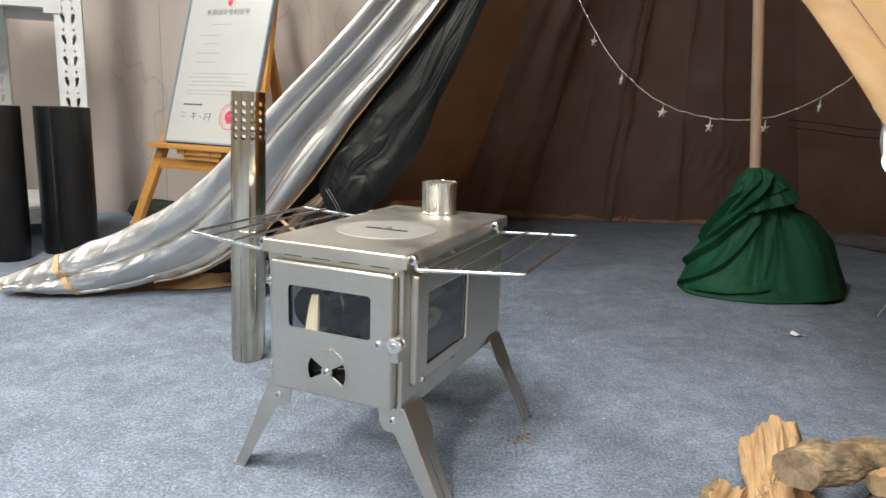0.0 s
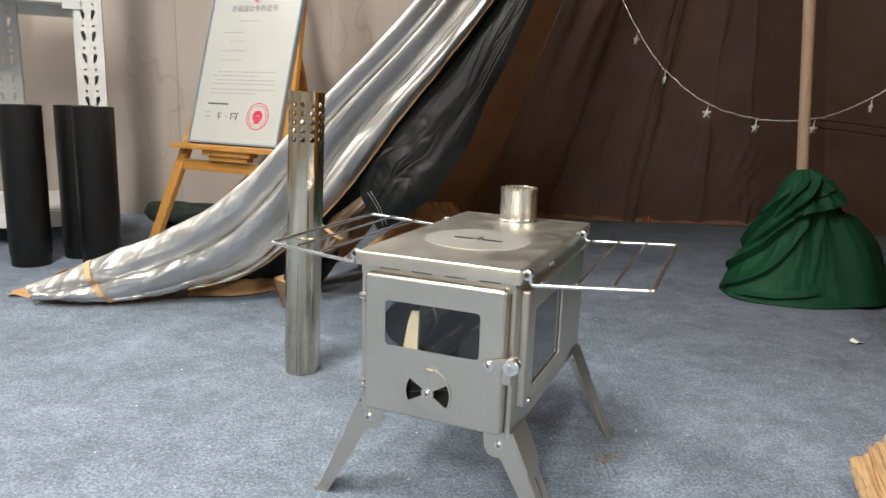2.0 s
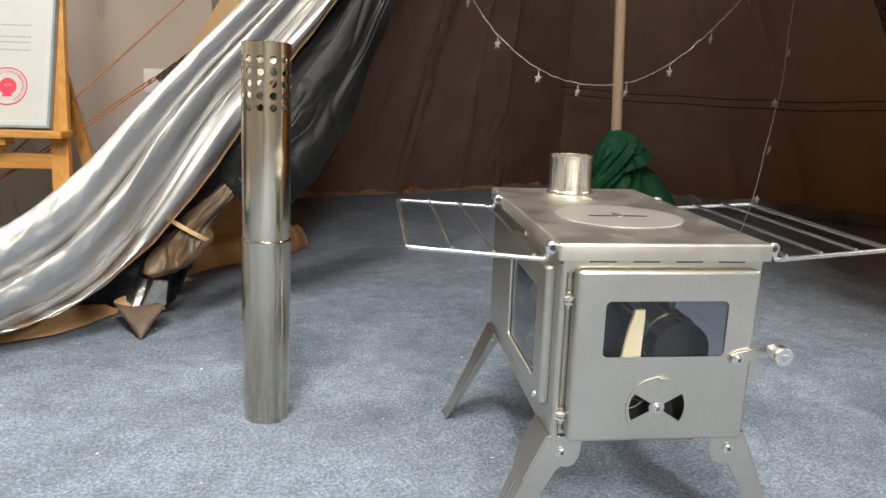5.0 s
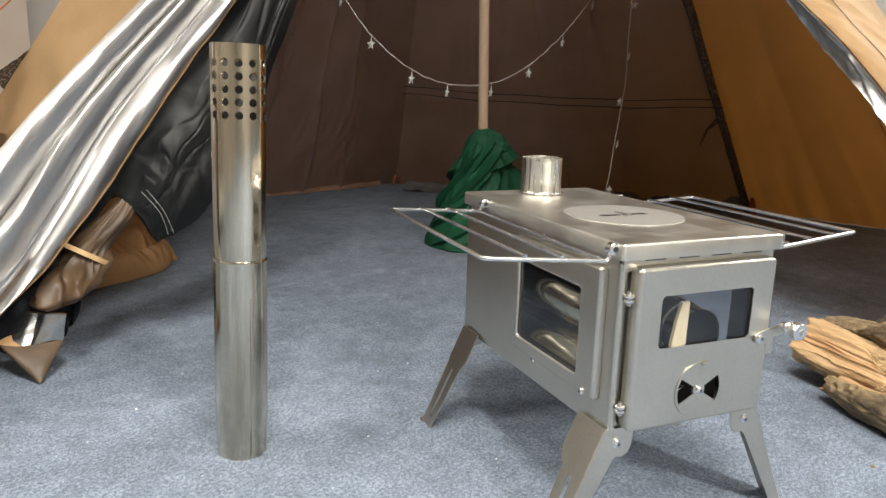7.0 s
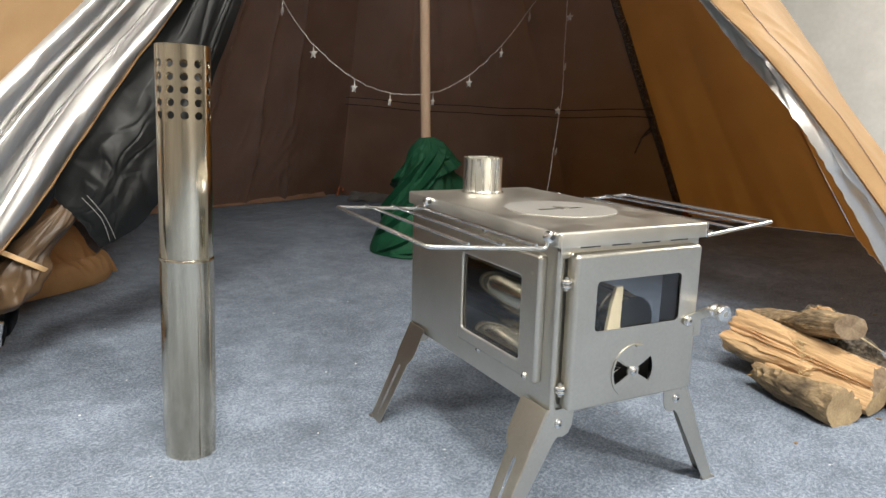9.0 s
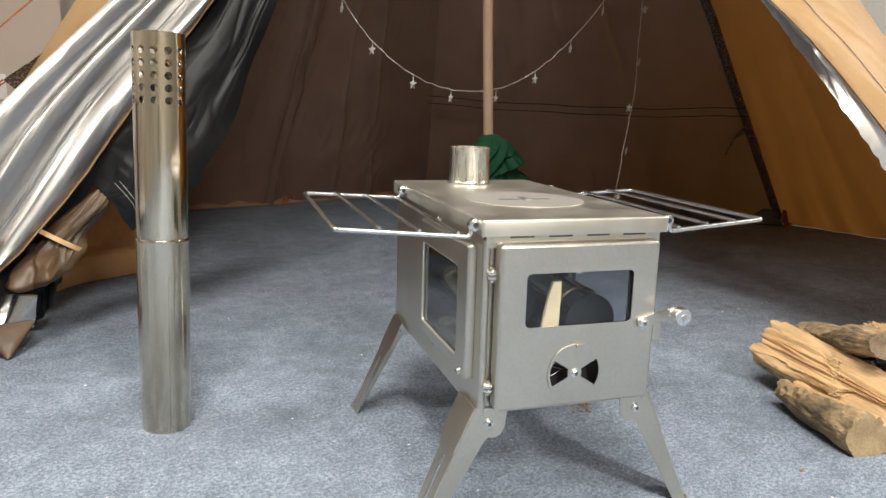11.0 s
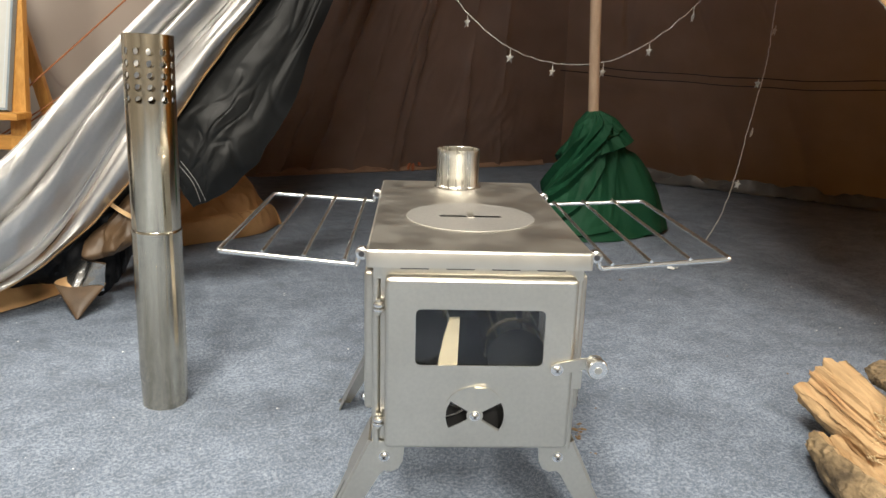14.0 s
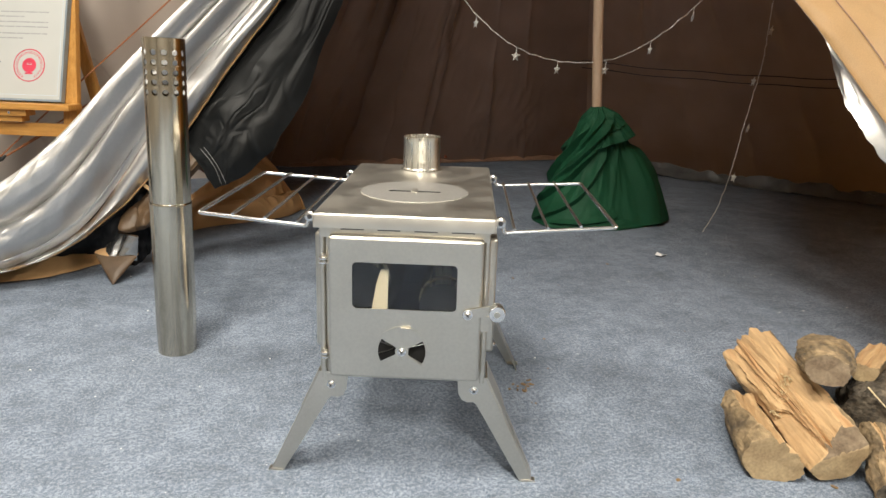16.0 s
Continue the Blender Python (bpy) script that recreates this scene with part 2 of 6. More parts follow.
def carpet():
    """Needle felt: fine fibre flecks, mottling, and broad trodden patches."""
    m = bpy.data.materials.new("felt_carpet")
    m.use_nodes = True
    n, l = m.node_tree.nodes, m.node_tree.links
    b = n["Principled BSDF"]
    b.inputs["Roughness"].default_value = 0.95
    b.inputs["Specular IOR Level"].default_value = 0.12
    tc = n.new("ShaderNodeTexCoord")

    def tex(scale, detail, rough=0.6):
        t = n.new("ShaderNodeTexNoise")
        t.inputs["Scale"].default_value, t.inputs["Detail"].default_value, t.inputs["Roughness"].default_value = scale, detail, rough
        l.new(tc.outputs["Object"], t.inputs["Vector"])
        return t
    mott, flecks, broad = tex(170, 7, 0.9), tex(700, 3, 0.8), tex(5.0, 6, 0.72)
    add = n.new("ShaderNodeMath")
    add.operation = "MULTIPLY_ADD"
    add.inputs[1].default_value = 0.55
    l.new(flecks.outputs["Fac"], add.inputs[0])
    l.new(mott.outputs["Fac"], add.inputs[2])
    ramp = n.new("ShaderNodeValToRGB")
    e = ramp.color_ramp.elements
    e[0].position, e[1].position = 0.68, 0.875
    e[0].color, e[1].color = (0.088, 0.111, 0.150, 1), (0.315, 0.355, 0.410, 1)
    mid = e.new(0.78)
    mid.color = (0.168, 0.203, 0.262, 1)
    l.new(add.outputs[0], ramp.inputs[0])
    mr = n.new("ShaderNodeMapRange")
    mr.inputs[1].default_value, mr.inputs[2].default_value, mr.inputs[3].default_value, mr.inputs[4].default_value = 0.30, 0.70, 0.76, 1.26
    l.new(broad.outputs["Fac"], mr.inputs[0])
    mx = n.new("ShaderNodeMix")
    mx.data_type, mx.blend_type = "RGBA", "MULTIPLY"
    mx.inputs[0].default_value = 1
    l.new(ramp.outputs[0], mx.inputs[6])
    l.new(mr.outputs[0], mx.inputs[7])
    mid_noise = tex(24, 5, 0.75)
    mr2 = n.new("ShaderNodeMapRange")
    mr2.inputs[1].default_value, mr2.inputs[2].default_value, mr2.inputs[3].default_value, mr2.inputs[4].default_value = 0.35, 0.68, 0.84, 1.20
    l.new(mid_noise.outputs["Fac"], mr2.inputs[0])
    mx2 = n.new("ShaderNodeMix")
    mx2.data_type, mx2.blend_type = "RGBA", "MULTIPLY"
    mx2.inputs[0].default_value = 1
    l.new(mx.outputs[2], mx2.inputs[6])
    l.new(mr2.outputs[0], mx2.inputs[7])
    l.new(mx2.outputs[2], b.inputs["Base Color"])
    bp = n.new("ShaderNodeBump")
    bp.inputs["Strength"].default_value, bp.inputs["Distance"].default_value = 0.15, 0.002
    l.new(add.outputs[0], bp.inputs["Height"])
    l.new(bp.outputs[0], b.inputs["Normal"])
    return m


CARPET = carpet()


# ---- builders ----
def link_mesh(name, bm, material, smooth=True):
    me = bpy.data.meshes.new(name)
    bm.normal_update()
    bm.to_mesh(me)
    bm.free()
    for m in material if isinstance(material, (list, tuple)) else [material]:
        me.materials.append(m)
    if smooth:
        me.polygons.foreach_set("use_smooth", [True] * len(me.polygons))
        me.set_sharp_from_angle(angle=radians(35))
    return new(name, me)


def part(name, bm, material, parent, label=""):
    ob = link_mesh(name, bm, material)
    ob.parent = parent
    return tagged(ob, label)


def thing(name, bm, material, label, category, m=None, group="", kind=""):
    ob = link_mesh(name, bm, material)
    if m is not None:
        ob.matrix_world = m
    return tagged(ob, label, category, group, kind)


def empty(name, label, category, m=None, group="", kind=""):
    ob = new(name)
    ob.empty_display_size = 0.05
    if m is not None:
        ob.matrix_world = m
    return tagged(ob, label, category, group, kind)


def box(x0, y0, z0, x1, y1, z1, bevel=0.0, bm=None, seg=2):
    own = bm or bmesh.new()
    res = bmesh.ops.create_cube(own, size=1)
    vs = res["verts"]
    for v in vs:
        v.co = ((x0 + x1) / 2 + v.co.x * (x1 - x0), (y0 + y1) / 2 + v.co.y * (y1 - y0), (z0 + z1) / 2 + v.co.z * (z1 - z0))
    if bevel:
        es = list({e for v in vs for e in v.link_edges})
        bmesh.ops.bevel(own, geom=es, offset=bevel, segments=seg, affect="EDGES", profile=0.7)
    return own


def tube(points, r, sides=10, bm=None, caps=True, closed=False):
    """A round bar along points; r is one radius or one per point."""
    own = bm or bmesh.new()
    pts = [Vector(p) for p in points]
    n = len(pts)
    rs = r if isinstance(r, (list, tuple)) else [r] * n
    rings, ref = [], None
    for i, p in enumerate(pts):
        if closed:
            d = pts[(i + 1) % n] - pts[i - 1]
        else:
            d = pts[min(i + 1, n - 1)] - pts[max(i - 1, 0)]
        d.normalize()
        if ref is None:
            ref = d.orthogonal().normalized()
        ref = (ref - d * ref.dot(d)).normalized()
        side = d.cross(ref)
        rings.append([own.verts.new(p + (ref * math.cos(2 * math.pi * k / sides) + side * math.sin(2 * math.pi * k / sides)) * rs[i]) for k in range(sides)])
    for i in range(n if closed else n - 1):
        a, b = rings[i], rings[(i + 1) % n]
        for k in range(sides):
            own.faces.new((a[k], a[(k + 1) % sides], b[(k + 1) % sides], b[k]))
    if caps and not closed:
        own.faces.new(rings[0][::-1])
        own.faces.new(rings[-1])
    return own


def rounded(points, r, n=5):
    """The polyline with its inner corners rounded."""
    pts = [Vector(p) for p in points]
    out = [pts[0]]
    for a, b, c in zip(pts, pts[1:], pts[2:]):
        d1, d2 = (a - b), (c - b)
        k = min(r, d1.length * 0.45, d2.length * 0.45)
        p1, p2 = b + d1.normalized() * k, b + d2.normalized() * k
        for i in range(n + 1):
            t = i / n
            out.append(p1 * (1 - t) ** 2 + b * 2 * t * (1 - t) + p2 * t * t)
    return out + [pts[-1]]


def lathe(profile, sides=48, bm=None, cx=0.0, cy=0.0):
    """Profile of (radius, z) turned round the z axis; the ends stay open unless the radius is 0."""
    own = bm or bmesh.new()
    rings = []
    for r, z in profile:
        rings.append([own.verts.new((cx + r * math.cos(2 * math.pi * k / sides), cy + r * math.sin(2 * math.pi * k / sides), z)) for k in range(sides)])
    for a, b in zip(rings, rings[1:]):
        for k in range(sides):
            own.faces.new((a[k], a[(k + 1) % sides], b[(k + 1) % sides], b[k]))
    return own


def rod(a, b, r, sides=16, bevel=0.0):
    """A bar from a to b with softened rims."""
    a, b = Vector(a), Vector(b)
    d = (b - a).normalized()
    if not bevel:
        return tube([a, b], r, sides)
    return tube([a, a + d * bevel * 0.3, a + d * bevel, b - d * bevel, b - d * bevel * 0.3, b], [r - bevel, r - bevel * 0.3, r, r, r - bevel * 0.3, r - bevel], sides)


def rrect(x0, z0, x1, z1, r, n=5):
    out = []
    for cx, cz, a0 in ((x1 - r, z1 - r, 0), (x0 + r, z1 - r, 90), (x0 + r, z0 + r, 180), (x1 - r, z0 + r, 270)):
        for i in range(n + 1):
            a = radians(a0 + 90 * i / n)
            out.append((cx + r * math.cos(a), cz + r * math.sin(a)))
    return out


def circle(cx, cz, r, n=40):
    return [(cx + r * math.cos(2 * math.pi * i / n), cz + r * math.sin(2 * math.pi * i / n)) for i in range(n)]


def wedge(cx, cz, r0, r1, a0, a1, n=8):
    pts = [(cx + r1 * math.cos(radians(a0 + (a1 - a0) * i / n)), cz + r1 * math.sin(radians(a0 + (a1 - a0) * i / n))) for i in range(n + 1)]
    return pts + [(cx + r0 * math.cos(radians(a1 + (a0 - a1) * i / 3)), cz + r0 * math.sin(radians(a1 + (a0 - a1) * i / 3))) for i in range(4)]


def plate(outer, holes, d0, d1, place, bm=None):
    """A flat plate of the outline with real holes, from depth d0 to d1; place(x, z, d) gives the point."""
    from mathutils import geometry
    own = bm or bmesh.new()
    loops = [outer] + list(holes)
    tris = geometry.tessellate_polygon([[Vector((x, z, 0)) for x, z in lp] for lp in loops])
    flat = [p for lp in loops for p in lp]
    front = [own.verts.new(place(x, z, d0)) for x, z in flat]
    back = [own.verts.new(place(x, z, d1)) for x, z in flat]
    for a, b, c in tris:
        for vs in ((front[a], front[b], front[c]), (back[c], back[b], back[a])):
            try:
                own.faces.new(vs)
            except ValueError:
                pass
    i = 0
    for lp in loops:
        n = len(lp)
        for k in range(n):
            a, b = i + k, i + (k + 1) % n
            own.faces.new((front[a], front[b], back[b], back[a]))
        i += n
    bmesh.ops.recalc_face_normals(own, faces=own.faces)
    return own


def sheet(f, nu, nv, thick=0.0015, bm=None, close_v=False):
    """A cloth of two skins: f(u, v) for u, v in 0..1. The first skin takes material 0, the second material 1."""
    own = bm or bmesh.new()
    P = [[Vector(f(i / nu, j / nv)) for j in range(nv + 1)] for i in range(nu + 1)]
    a, b = [], []
    for i in range(nu + 1):
        ra, rb = [], []
        for j in range(nv + 1):
            du = P[min(i + 1, nu)][j] - P[max(i - 1, 0)][j]
            dv = P[i][min(j + 1, nv)] - P[i][max(j - 1, 0)]
            nn = du.cross(dv)
            nn = nn.normalized() if nn.length > 1e-12 else Vector((0, 0, 1))
            ra.append(own.verts.new(P[i][j]))
            rb.append(own.verts.new(P[i][j] - nn * thick))
        a.append(ra), b.append(rb)
    for i in range(nu):
        for j in range(nv):
            own.faces.new((a[i][j], a[i + 1][j], a[i + 1][j + 1], a[i][j + 1])).material_index = 0
            own.faces.new((b[i][j], b[i][j + 1], b[i + 1][j + 1], b[i + 1][j])).material_index = 1
    for i in range(nu):
        own.faces.new((a[i][0], b[i][0], b[i + 1][0], a[i + 1][0])).material_index = 1
        own.faces.new((a[i][nv], a[i + 1][nv], b[i + 1][nv], b[i][nv])).material_index = 1
    for j in range(nv):
        own.faces.new((a[0][j], a[0][j + 1], b[0][j + 1], b[0][j])).material_index = 1
        own.faces.new((a[nu][j], b[nu][j], b[nu][j + 1], a[nu][j + 1])).material_index = 1
    return own


def spline(points, t):
    """A smooth curve through the points, t in 0..1."""
    n = len(points) - 1
    x = min(max(t, 0), 1) * n
    i = min(int(x), n - 1)
    s = x - i
    p = [Vector(points[min(max(k, 0), n)]) for k in (i - 1, i, i + 1, i + 2)]
    return 0.5 * (2 * p[1] + (p[2] - p[0]) * s + (2 * p[0] - 5 * p[1] + 4 * p[2] - p[3]) * s * s + (3 * p[1] - p[0] - 3 * p[2] + p[3]) * s ** 3)


def nz(x, y, z=0.0):
    return noise.noise(Vector((x, y, z)))


def ridged(x, y, z=0.0):
    return 1 - 2 * abs(noise.noise(Vector((x, y, z))))


# ---- the room ----
def slab(name, x0, y0, z0, x1, y1, z1, material, label, category):
    return thing(name, box(x0, y0, z0, x1, y1, z1), material, label, category, kind="structure")


slab("floor", -4.2, -3.4, -0.06, 4.9, 4.5, 0.0, CARPET, "mottled blue-grey felt carpet over the whole floor", "floor")
slab("ceiling", -4.2, -3.4, CEIL, 4.9, 4.5, CEIL + 0.1, CEILM, "unseen ceiling closing the room, darkened to cut fill light", "ceiling")
slab("wall_left", -4.2, -3.4, 0, -4.1, 4.5, CEIL, ROOM, "unseen wall closing the room, toned down to cut bounce light", "wall")
slab("wall_right", 4.8, -3.4, 0, 4.9, 4.5, CEIL, ROOM, "unseen wall closing the room, toned down to cut bounce light", "wall")
slab("wall_front", -4.1, -3.4, 0, 4.8, -3.3, CEIL, ROOM, "unseen wall closing the room, toned down to cut bounce light", "wall")
wall_plate = empty("wall_socket", "white square wall plate on the stone-look wall", "wall socket", pose(-0.311, 3.48, 0.529))
slab("wall_back", -0.08, 4.2, 0, 4.8, 4.3, CEIL, WALL, "pale wall behind the tent", "wall")
slab("wall_return", -0.18, 3.58, 0, -0.08, 4.3, CEIL, WALL, "short return of the wall behind the tent", "wall")
back_left = empty("wall_back_left", "beige stone-look boards with thin brown veins", "wall", kind="structure")
edges = [-4.1, -2.9, -1.36, -0.08]
for a, b in zip(edges, edges[1:]):
    part("panel", box(a + 0.0006, 3.48, 0.0, b - 0.0006, 3.58, CEIL, 0.001), MARBLE, back_left)
part("backing", box(-4.1, 3.50, 0, -0.08, 3.57, CEIL), WALL, back_left)
side_wall = empty("wall_right_boards", "white stone-look boards with faint veins", "wall", kind="structure")
for k in range(6):
    part("panel", box(4.77, -1.6 + k * 0.95, 0, 4.80, -1.6 + (k + 1) * 0.95 - 0.004, CEIL, 0.002), BOARDS, side_wall)
part("plate", box(-0.036, -0.008, -0.044, 0.036, 0.0, 0.044, 0.003), WHITEMETAL, wall_plate)
part("rocker", box(-0.016, -0.011, -0.022, 0.016, -0.008, 0.022, 0.002), WHITEMETAL, wall_plate)
for px, py, watts in PANELS:
    fix = empty("ceiling_light", "slim white ceiling light panel, switched on", "ceiling light", pose(px, py, CEIL, 0, 0, 90), group="ceiling lights")
    part("frame", plate([(-0.6, -0.17), (0.6, -0.17), (0.6, 0.17), (-0.6, 0.17)], [[(-0.58, -0.15), (0.58, -0.15), (0.58, 0.15), (-0.58, 0.15)]], 0, -0.035, lambda x, z, d: (x, z, d)), WHITEMETAL, fix)
    part("diffuser", box(-0.58, -0.15, -0.03, 0.58, 0.15, -0.022), LAMP_GLOW, fix)

# ---- the camp stove ----
STOVE = Matrix(((0.9165, 0.4002, 0, -0.153), (-0.4002, 0.9165, 0, 0.992), (0, 0, 1, 0), (0, 0, 0, 1)))
HW, BACK, Z0, Z1 = 0.112, 0.402, 0.150, 0.362  # half width, depth, underside and top of the body


def on_front(x, z, d):
    return (x, d, z)


def on_side(sign):
    return lambda y, z, d: (sign * d, y, z)


def flat(x, y, d):
    return (x, y, d)


def screw(pos, axis, parent, r=0.0048):
    """A pan-head screw with a cross recess on a washer."""
    p, a = Vector(pos), Vector(axis)
    s = part("screw", tube([p, p + a * 0.0012, p + a * 0.0012, p + a * 0.0026, p + a * 0.0038, p + a * 0.0042], [r * 1.35, r * 1.3, r, r * 0.95, r * 0.6, r * 0.15], 18), CHROME, parent)
    side = a.orthogonal().normalized()
    bm = tube([p + a * 0.0043 - side * r * 0.45, p + a * 0.0043 + side * r * 0.45], 0.0006, 6)
    tube([p + a * 0.0043 - a.cross(side) * r * 0.45, p + a * 0.0043 + a.cross(side) * r * 0.45], 0.0006, 6, bm)
    # Cross recess drawn as dark bars, its shade put into colour.
    part("recess", bm, DARK, s)


def build_stove():
    st = empty("camp_stove", "folding stainless steel camping wood stove with glass windows and side racks", "camp stove", STOVE)
    fr = plate(rrect(-HW, Z0, HW, Z1, 0.004), [rrect(-0.082, 0.172, 0.088, 0.348, 0.004)], 0.0, 0.0015, on_front)
    body = part("body", fr, STEEL, st)
    for sg in (-1, 1):
        part("side_panel", plate(rrect(0.0, Z0, BACK, Z1, 0.003), [rrect(0.053, 0.200, 0.215, 0.322, 0.006)], HW - 0.0012, HW, on_side(sg)), STEEL, st)
    part("back_panel", box(-HW + 0.001, BACK - 0.002, Z0, HW - 0.001, BACK, Z1, 0.0008), STEEL, st)
    part("bottom_panel", box(-HW + 0.001, 0.002, Z0, HW - 0.001, BACK - 0.002, Z0 + 0.002), STEEL, st)
    # Inner sheets added dark: the shade of the firebox is in their colour.
    part("shade_liner", plate(rrect(0.006, Z0 + 0.004, BACK - 0.004, Z1 - 0.002, 0.003), [rrect(0.05, 0.198, 0.218, 0.326, 0.004)], -HW + 0.003, -HW + 0.004, lambda y, z, d: (d, y, z)), INSIDE, st)
    part("shade_liner", plate(rrect(0.006, Z0 + 0.004, BACK - 0.004, Z1 - 0.002, 0.003), [rrect(0.05, 0.198, 0.218, 0.326, 0.004)], HW - 0.004, HW - 0.003, lambda y, z, d: (d, y, z)), INSIDE, st)
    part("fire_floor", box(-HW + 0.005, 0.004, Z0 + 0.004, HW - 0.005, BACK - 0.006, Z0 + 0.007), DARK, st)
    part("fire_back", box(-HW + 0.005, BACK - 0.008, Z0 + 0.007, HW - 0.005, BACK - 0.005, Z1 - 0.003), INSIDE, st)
    # rounded corner posts on the front, rail over the door with draught slots
    for sg in (-1, 1):
        part("corner_post", rod((sg * (HW - 0.004), -0.001, Z0), (sg * (HW - 0.004), -0.001, Z1 - 0.004), 0.0045, 12), STEEL, st)
    slots = [rrect(-0.083 + k * 0.048, 0.3548, -0.083 + k * 0.048 + 0.030, 0.3568, 0.0009, 3) for k in range(4)]
    part("top_rail", plate(rrect(-HW + 0.001, 0.3495, HW - 0.001, 0.3635, 0.002), [], -0.006, -0.002, on_front), STEEL, st)
    # Slots are dark plates on the rail, their shade put into colour.
    for s in slots:
        part("draught_slot", plate([(x, z + 0.0055) for x, z in s], [], -0.0066, -0.005, on_front), INSIDE, st)

    # lid: pressed plate with a rolled edge, filler disc and flue collar
    lid = part("lid", bmesh.new(), STEEL_TOP, st, "brushed steel top plate with folded edges")
    bm = bmesh.new()
    ins = lambda k: rrect(-0.1185 + k, -0.013 + k, 0.1185 - k, 0.409 - k, max(0.004 - k, 0.001))
    rings = []
    for loop, z in ((ins(0.0), 0.3635), (ins(0.0), 0.3795), (ins(0.0008), 0.3812), (ins(0.0025), 0.3822)):
        rings.append([bm.verts.new((x, y, z)) for x, y in loop])
    for a, b in zip(rings, rings[1:]):
        for k in range(len(a)):
            bm.faces.new((a[k], a[(k + 1) % len(a)], b[(k + 1) % len(a)], b[k]))
    plate(ins(0.0025), [circle(-0.003, 0.364, 0.031, 32), circle(0.001, 0.150, 0.070, 48)], 0.3822, 0.3807, flat, bm)
    bm.to_mesh(lid.data)
    lid.data.polygons.foreach_set("use_smooth", [True] * len(lid.data.polygons))
    lid.data.set_sharp_from_angle(angle=radians(35))
    bm.free()
    cy = 0.150
    sl = [rrect(-0.038, cy - 0.0065, -0.0035, cy + 0.0065, 0.004), rrect(0.0055, cy - 0.0065, 0.040, cy + 0.0065, 0.004)]
    part("filler_disc", plate(circle(0.001, cy, 0.0795, 96), sl, 0.3836, 0.3826, flat), STEEL_DISC, st, "round removable hot plate disc")
    bm = box(-0.0030, cy - 0.015, 0.3838, 0.0050, cy + 0.015, 0.3850, 0.0005)
    for v in bm.verts:
        v.co.z += 0.0012 * math.cos((v.co.y - cy) / 0.017 * 1.4)
    part("disc_bridge", bm, STEEL_TOP, st)
    # Near-black block under the slots, added in place of the shade there.
    part("slot_shade_block", box(-0.045, cy - 0.022, 0.372, 0.048, cy + 0.022, 0.3802), DARK, st)
    part("flue_collar", lathe([(0.0362, 0.3826), (0.0360, 0.3836), (0.0338, 0.3848), (0.0326, 0.3872), (0.0323, 0.400), (0.0321, 0.420), (0.0322, 0.434), (0.0326, 0.4388), (0.0322, 0.4402), (0.0316, 0.4395), (0.0313, 0.433), (0.0313, 0.30)], 72, cx=-0.003, cy=0.364), COLLAR, st, "polished flue collar with fine upright drawing lines")

    # door: pressed tray with window and draught holes
    D0, D1 = -0.0035, -0.0215
    dx0, dx1, dz0, dz1 = -0.098, 0.104, 0.159, 0.3555
    dins = lambda k: rrect(dx0 + k, dz0 + k, dx1 - k, dz1 - k, 0.006 - k)
    bm = bmesh.new()
    rings = []
    for loop, y in ((dins(0.0), D0), (dins(0.0), D1 + 0.0045), (dins(0.0010), D1 + 0.0020), (dins(0.0024), D1 + 0.0006), (dins(0.0042), D1)):
        rings.append([bm.verts.new((x, y, z)) for x, z in loop])
    for a, b in zip(rings, rings[1:]):
        for k in range(len(a)):
            bm.faces.new((a[k], b[k], b[(k + 1) % len(a)], a[(k + 1) % len(a)]))
    win = rrect(-0.066, 0.2585, 0.0705, 0.3215, 0.006)
    vents = [wedge(0.0, 0.2, 0.009, 0.0335, -32, 38), wedge(0.0, 0.2, 0.009, 0.0335, 148, 218)]
    plate(dins(0.0042), [win] + vents, D1, D1 + 0.0013, on_front, bm)
    door = part("door", bm, STEEL, st, "closed front door with a wide viewing window")
    part("window_pane", plate(rrect(-0.071, 0.2535, 0.0755, 0.3265, 0.004), [], D1 + 0.003, D1 + 0.006, on_front), GLASS, door, "smoke-dark heatproof glass").visible_shadow = False
    part("draught_disc", plate(circle(0.0, 0.2, 0.0352, 48), [wedge(0.0, 0.2, 0.009, 0.0318, -35, 30), wedge(0.0, 0.2, 0.009, 0.0318, 143, 208)], D1 - 0.0012, D1 - 0.0002, on_front), STEEL, door, "rotating draught disc with two fan openings")
    part("disc_tab", box(-0.001, D1 - 0.0052, 0.2322, 0.0105, D1 - 0.0012, 0.2350, 0.0008), STEEL, door)
    screw((0.0, D1 - 0.0012, 0.2), (0, -1, 0), door, 0.0045)
    for pts in (((-0.033, 0.2075), (-0.020, 0.2035), (-0.009, 0.2000)), ((-0.032, 0.1905), (-0.019, 0.1945), (-0.012, 0.1990)), ((0.010, 0.2010), (0.021, 0.2035), (0.034, 0.2080)), ((-0.026, 0.2130), (-0.023, 0.2060), (-0.018, 0.2090))):
        part("baffle_rib", tube([(x, -0.0075, z) for x, z in pts], 0.0007, 6), CHROME, door)
    # Near-black sheet behind the vents puts their shade into colour.
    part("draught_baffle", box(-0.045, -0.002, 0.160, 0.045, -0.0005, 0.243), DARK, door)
    for z in (0.32, 0.187):
        h = part("hinge", rod((-0.1045, -0.0115, z - 0.0055), (-0.1045, -0.0115, z + 0.0055), 0.0040, 16, 0.001), STEEL, door)
        part("hinge_pin", rod((-0.1045, -0.0115, z - 0.0085), (-0.1045, -0.0115, z + 0.0085), 0.0026, 12), STEEL, h)
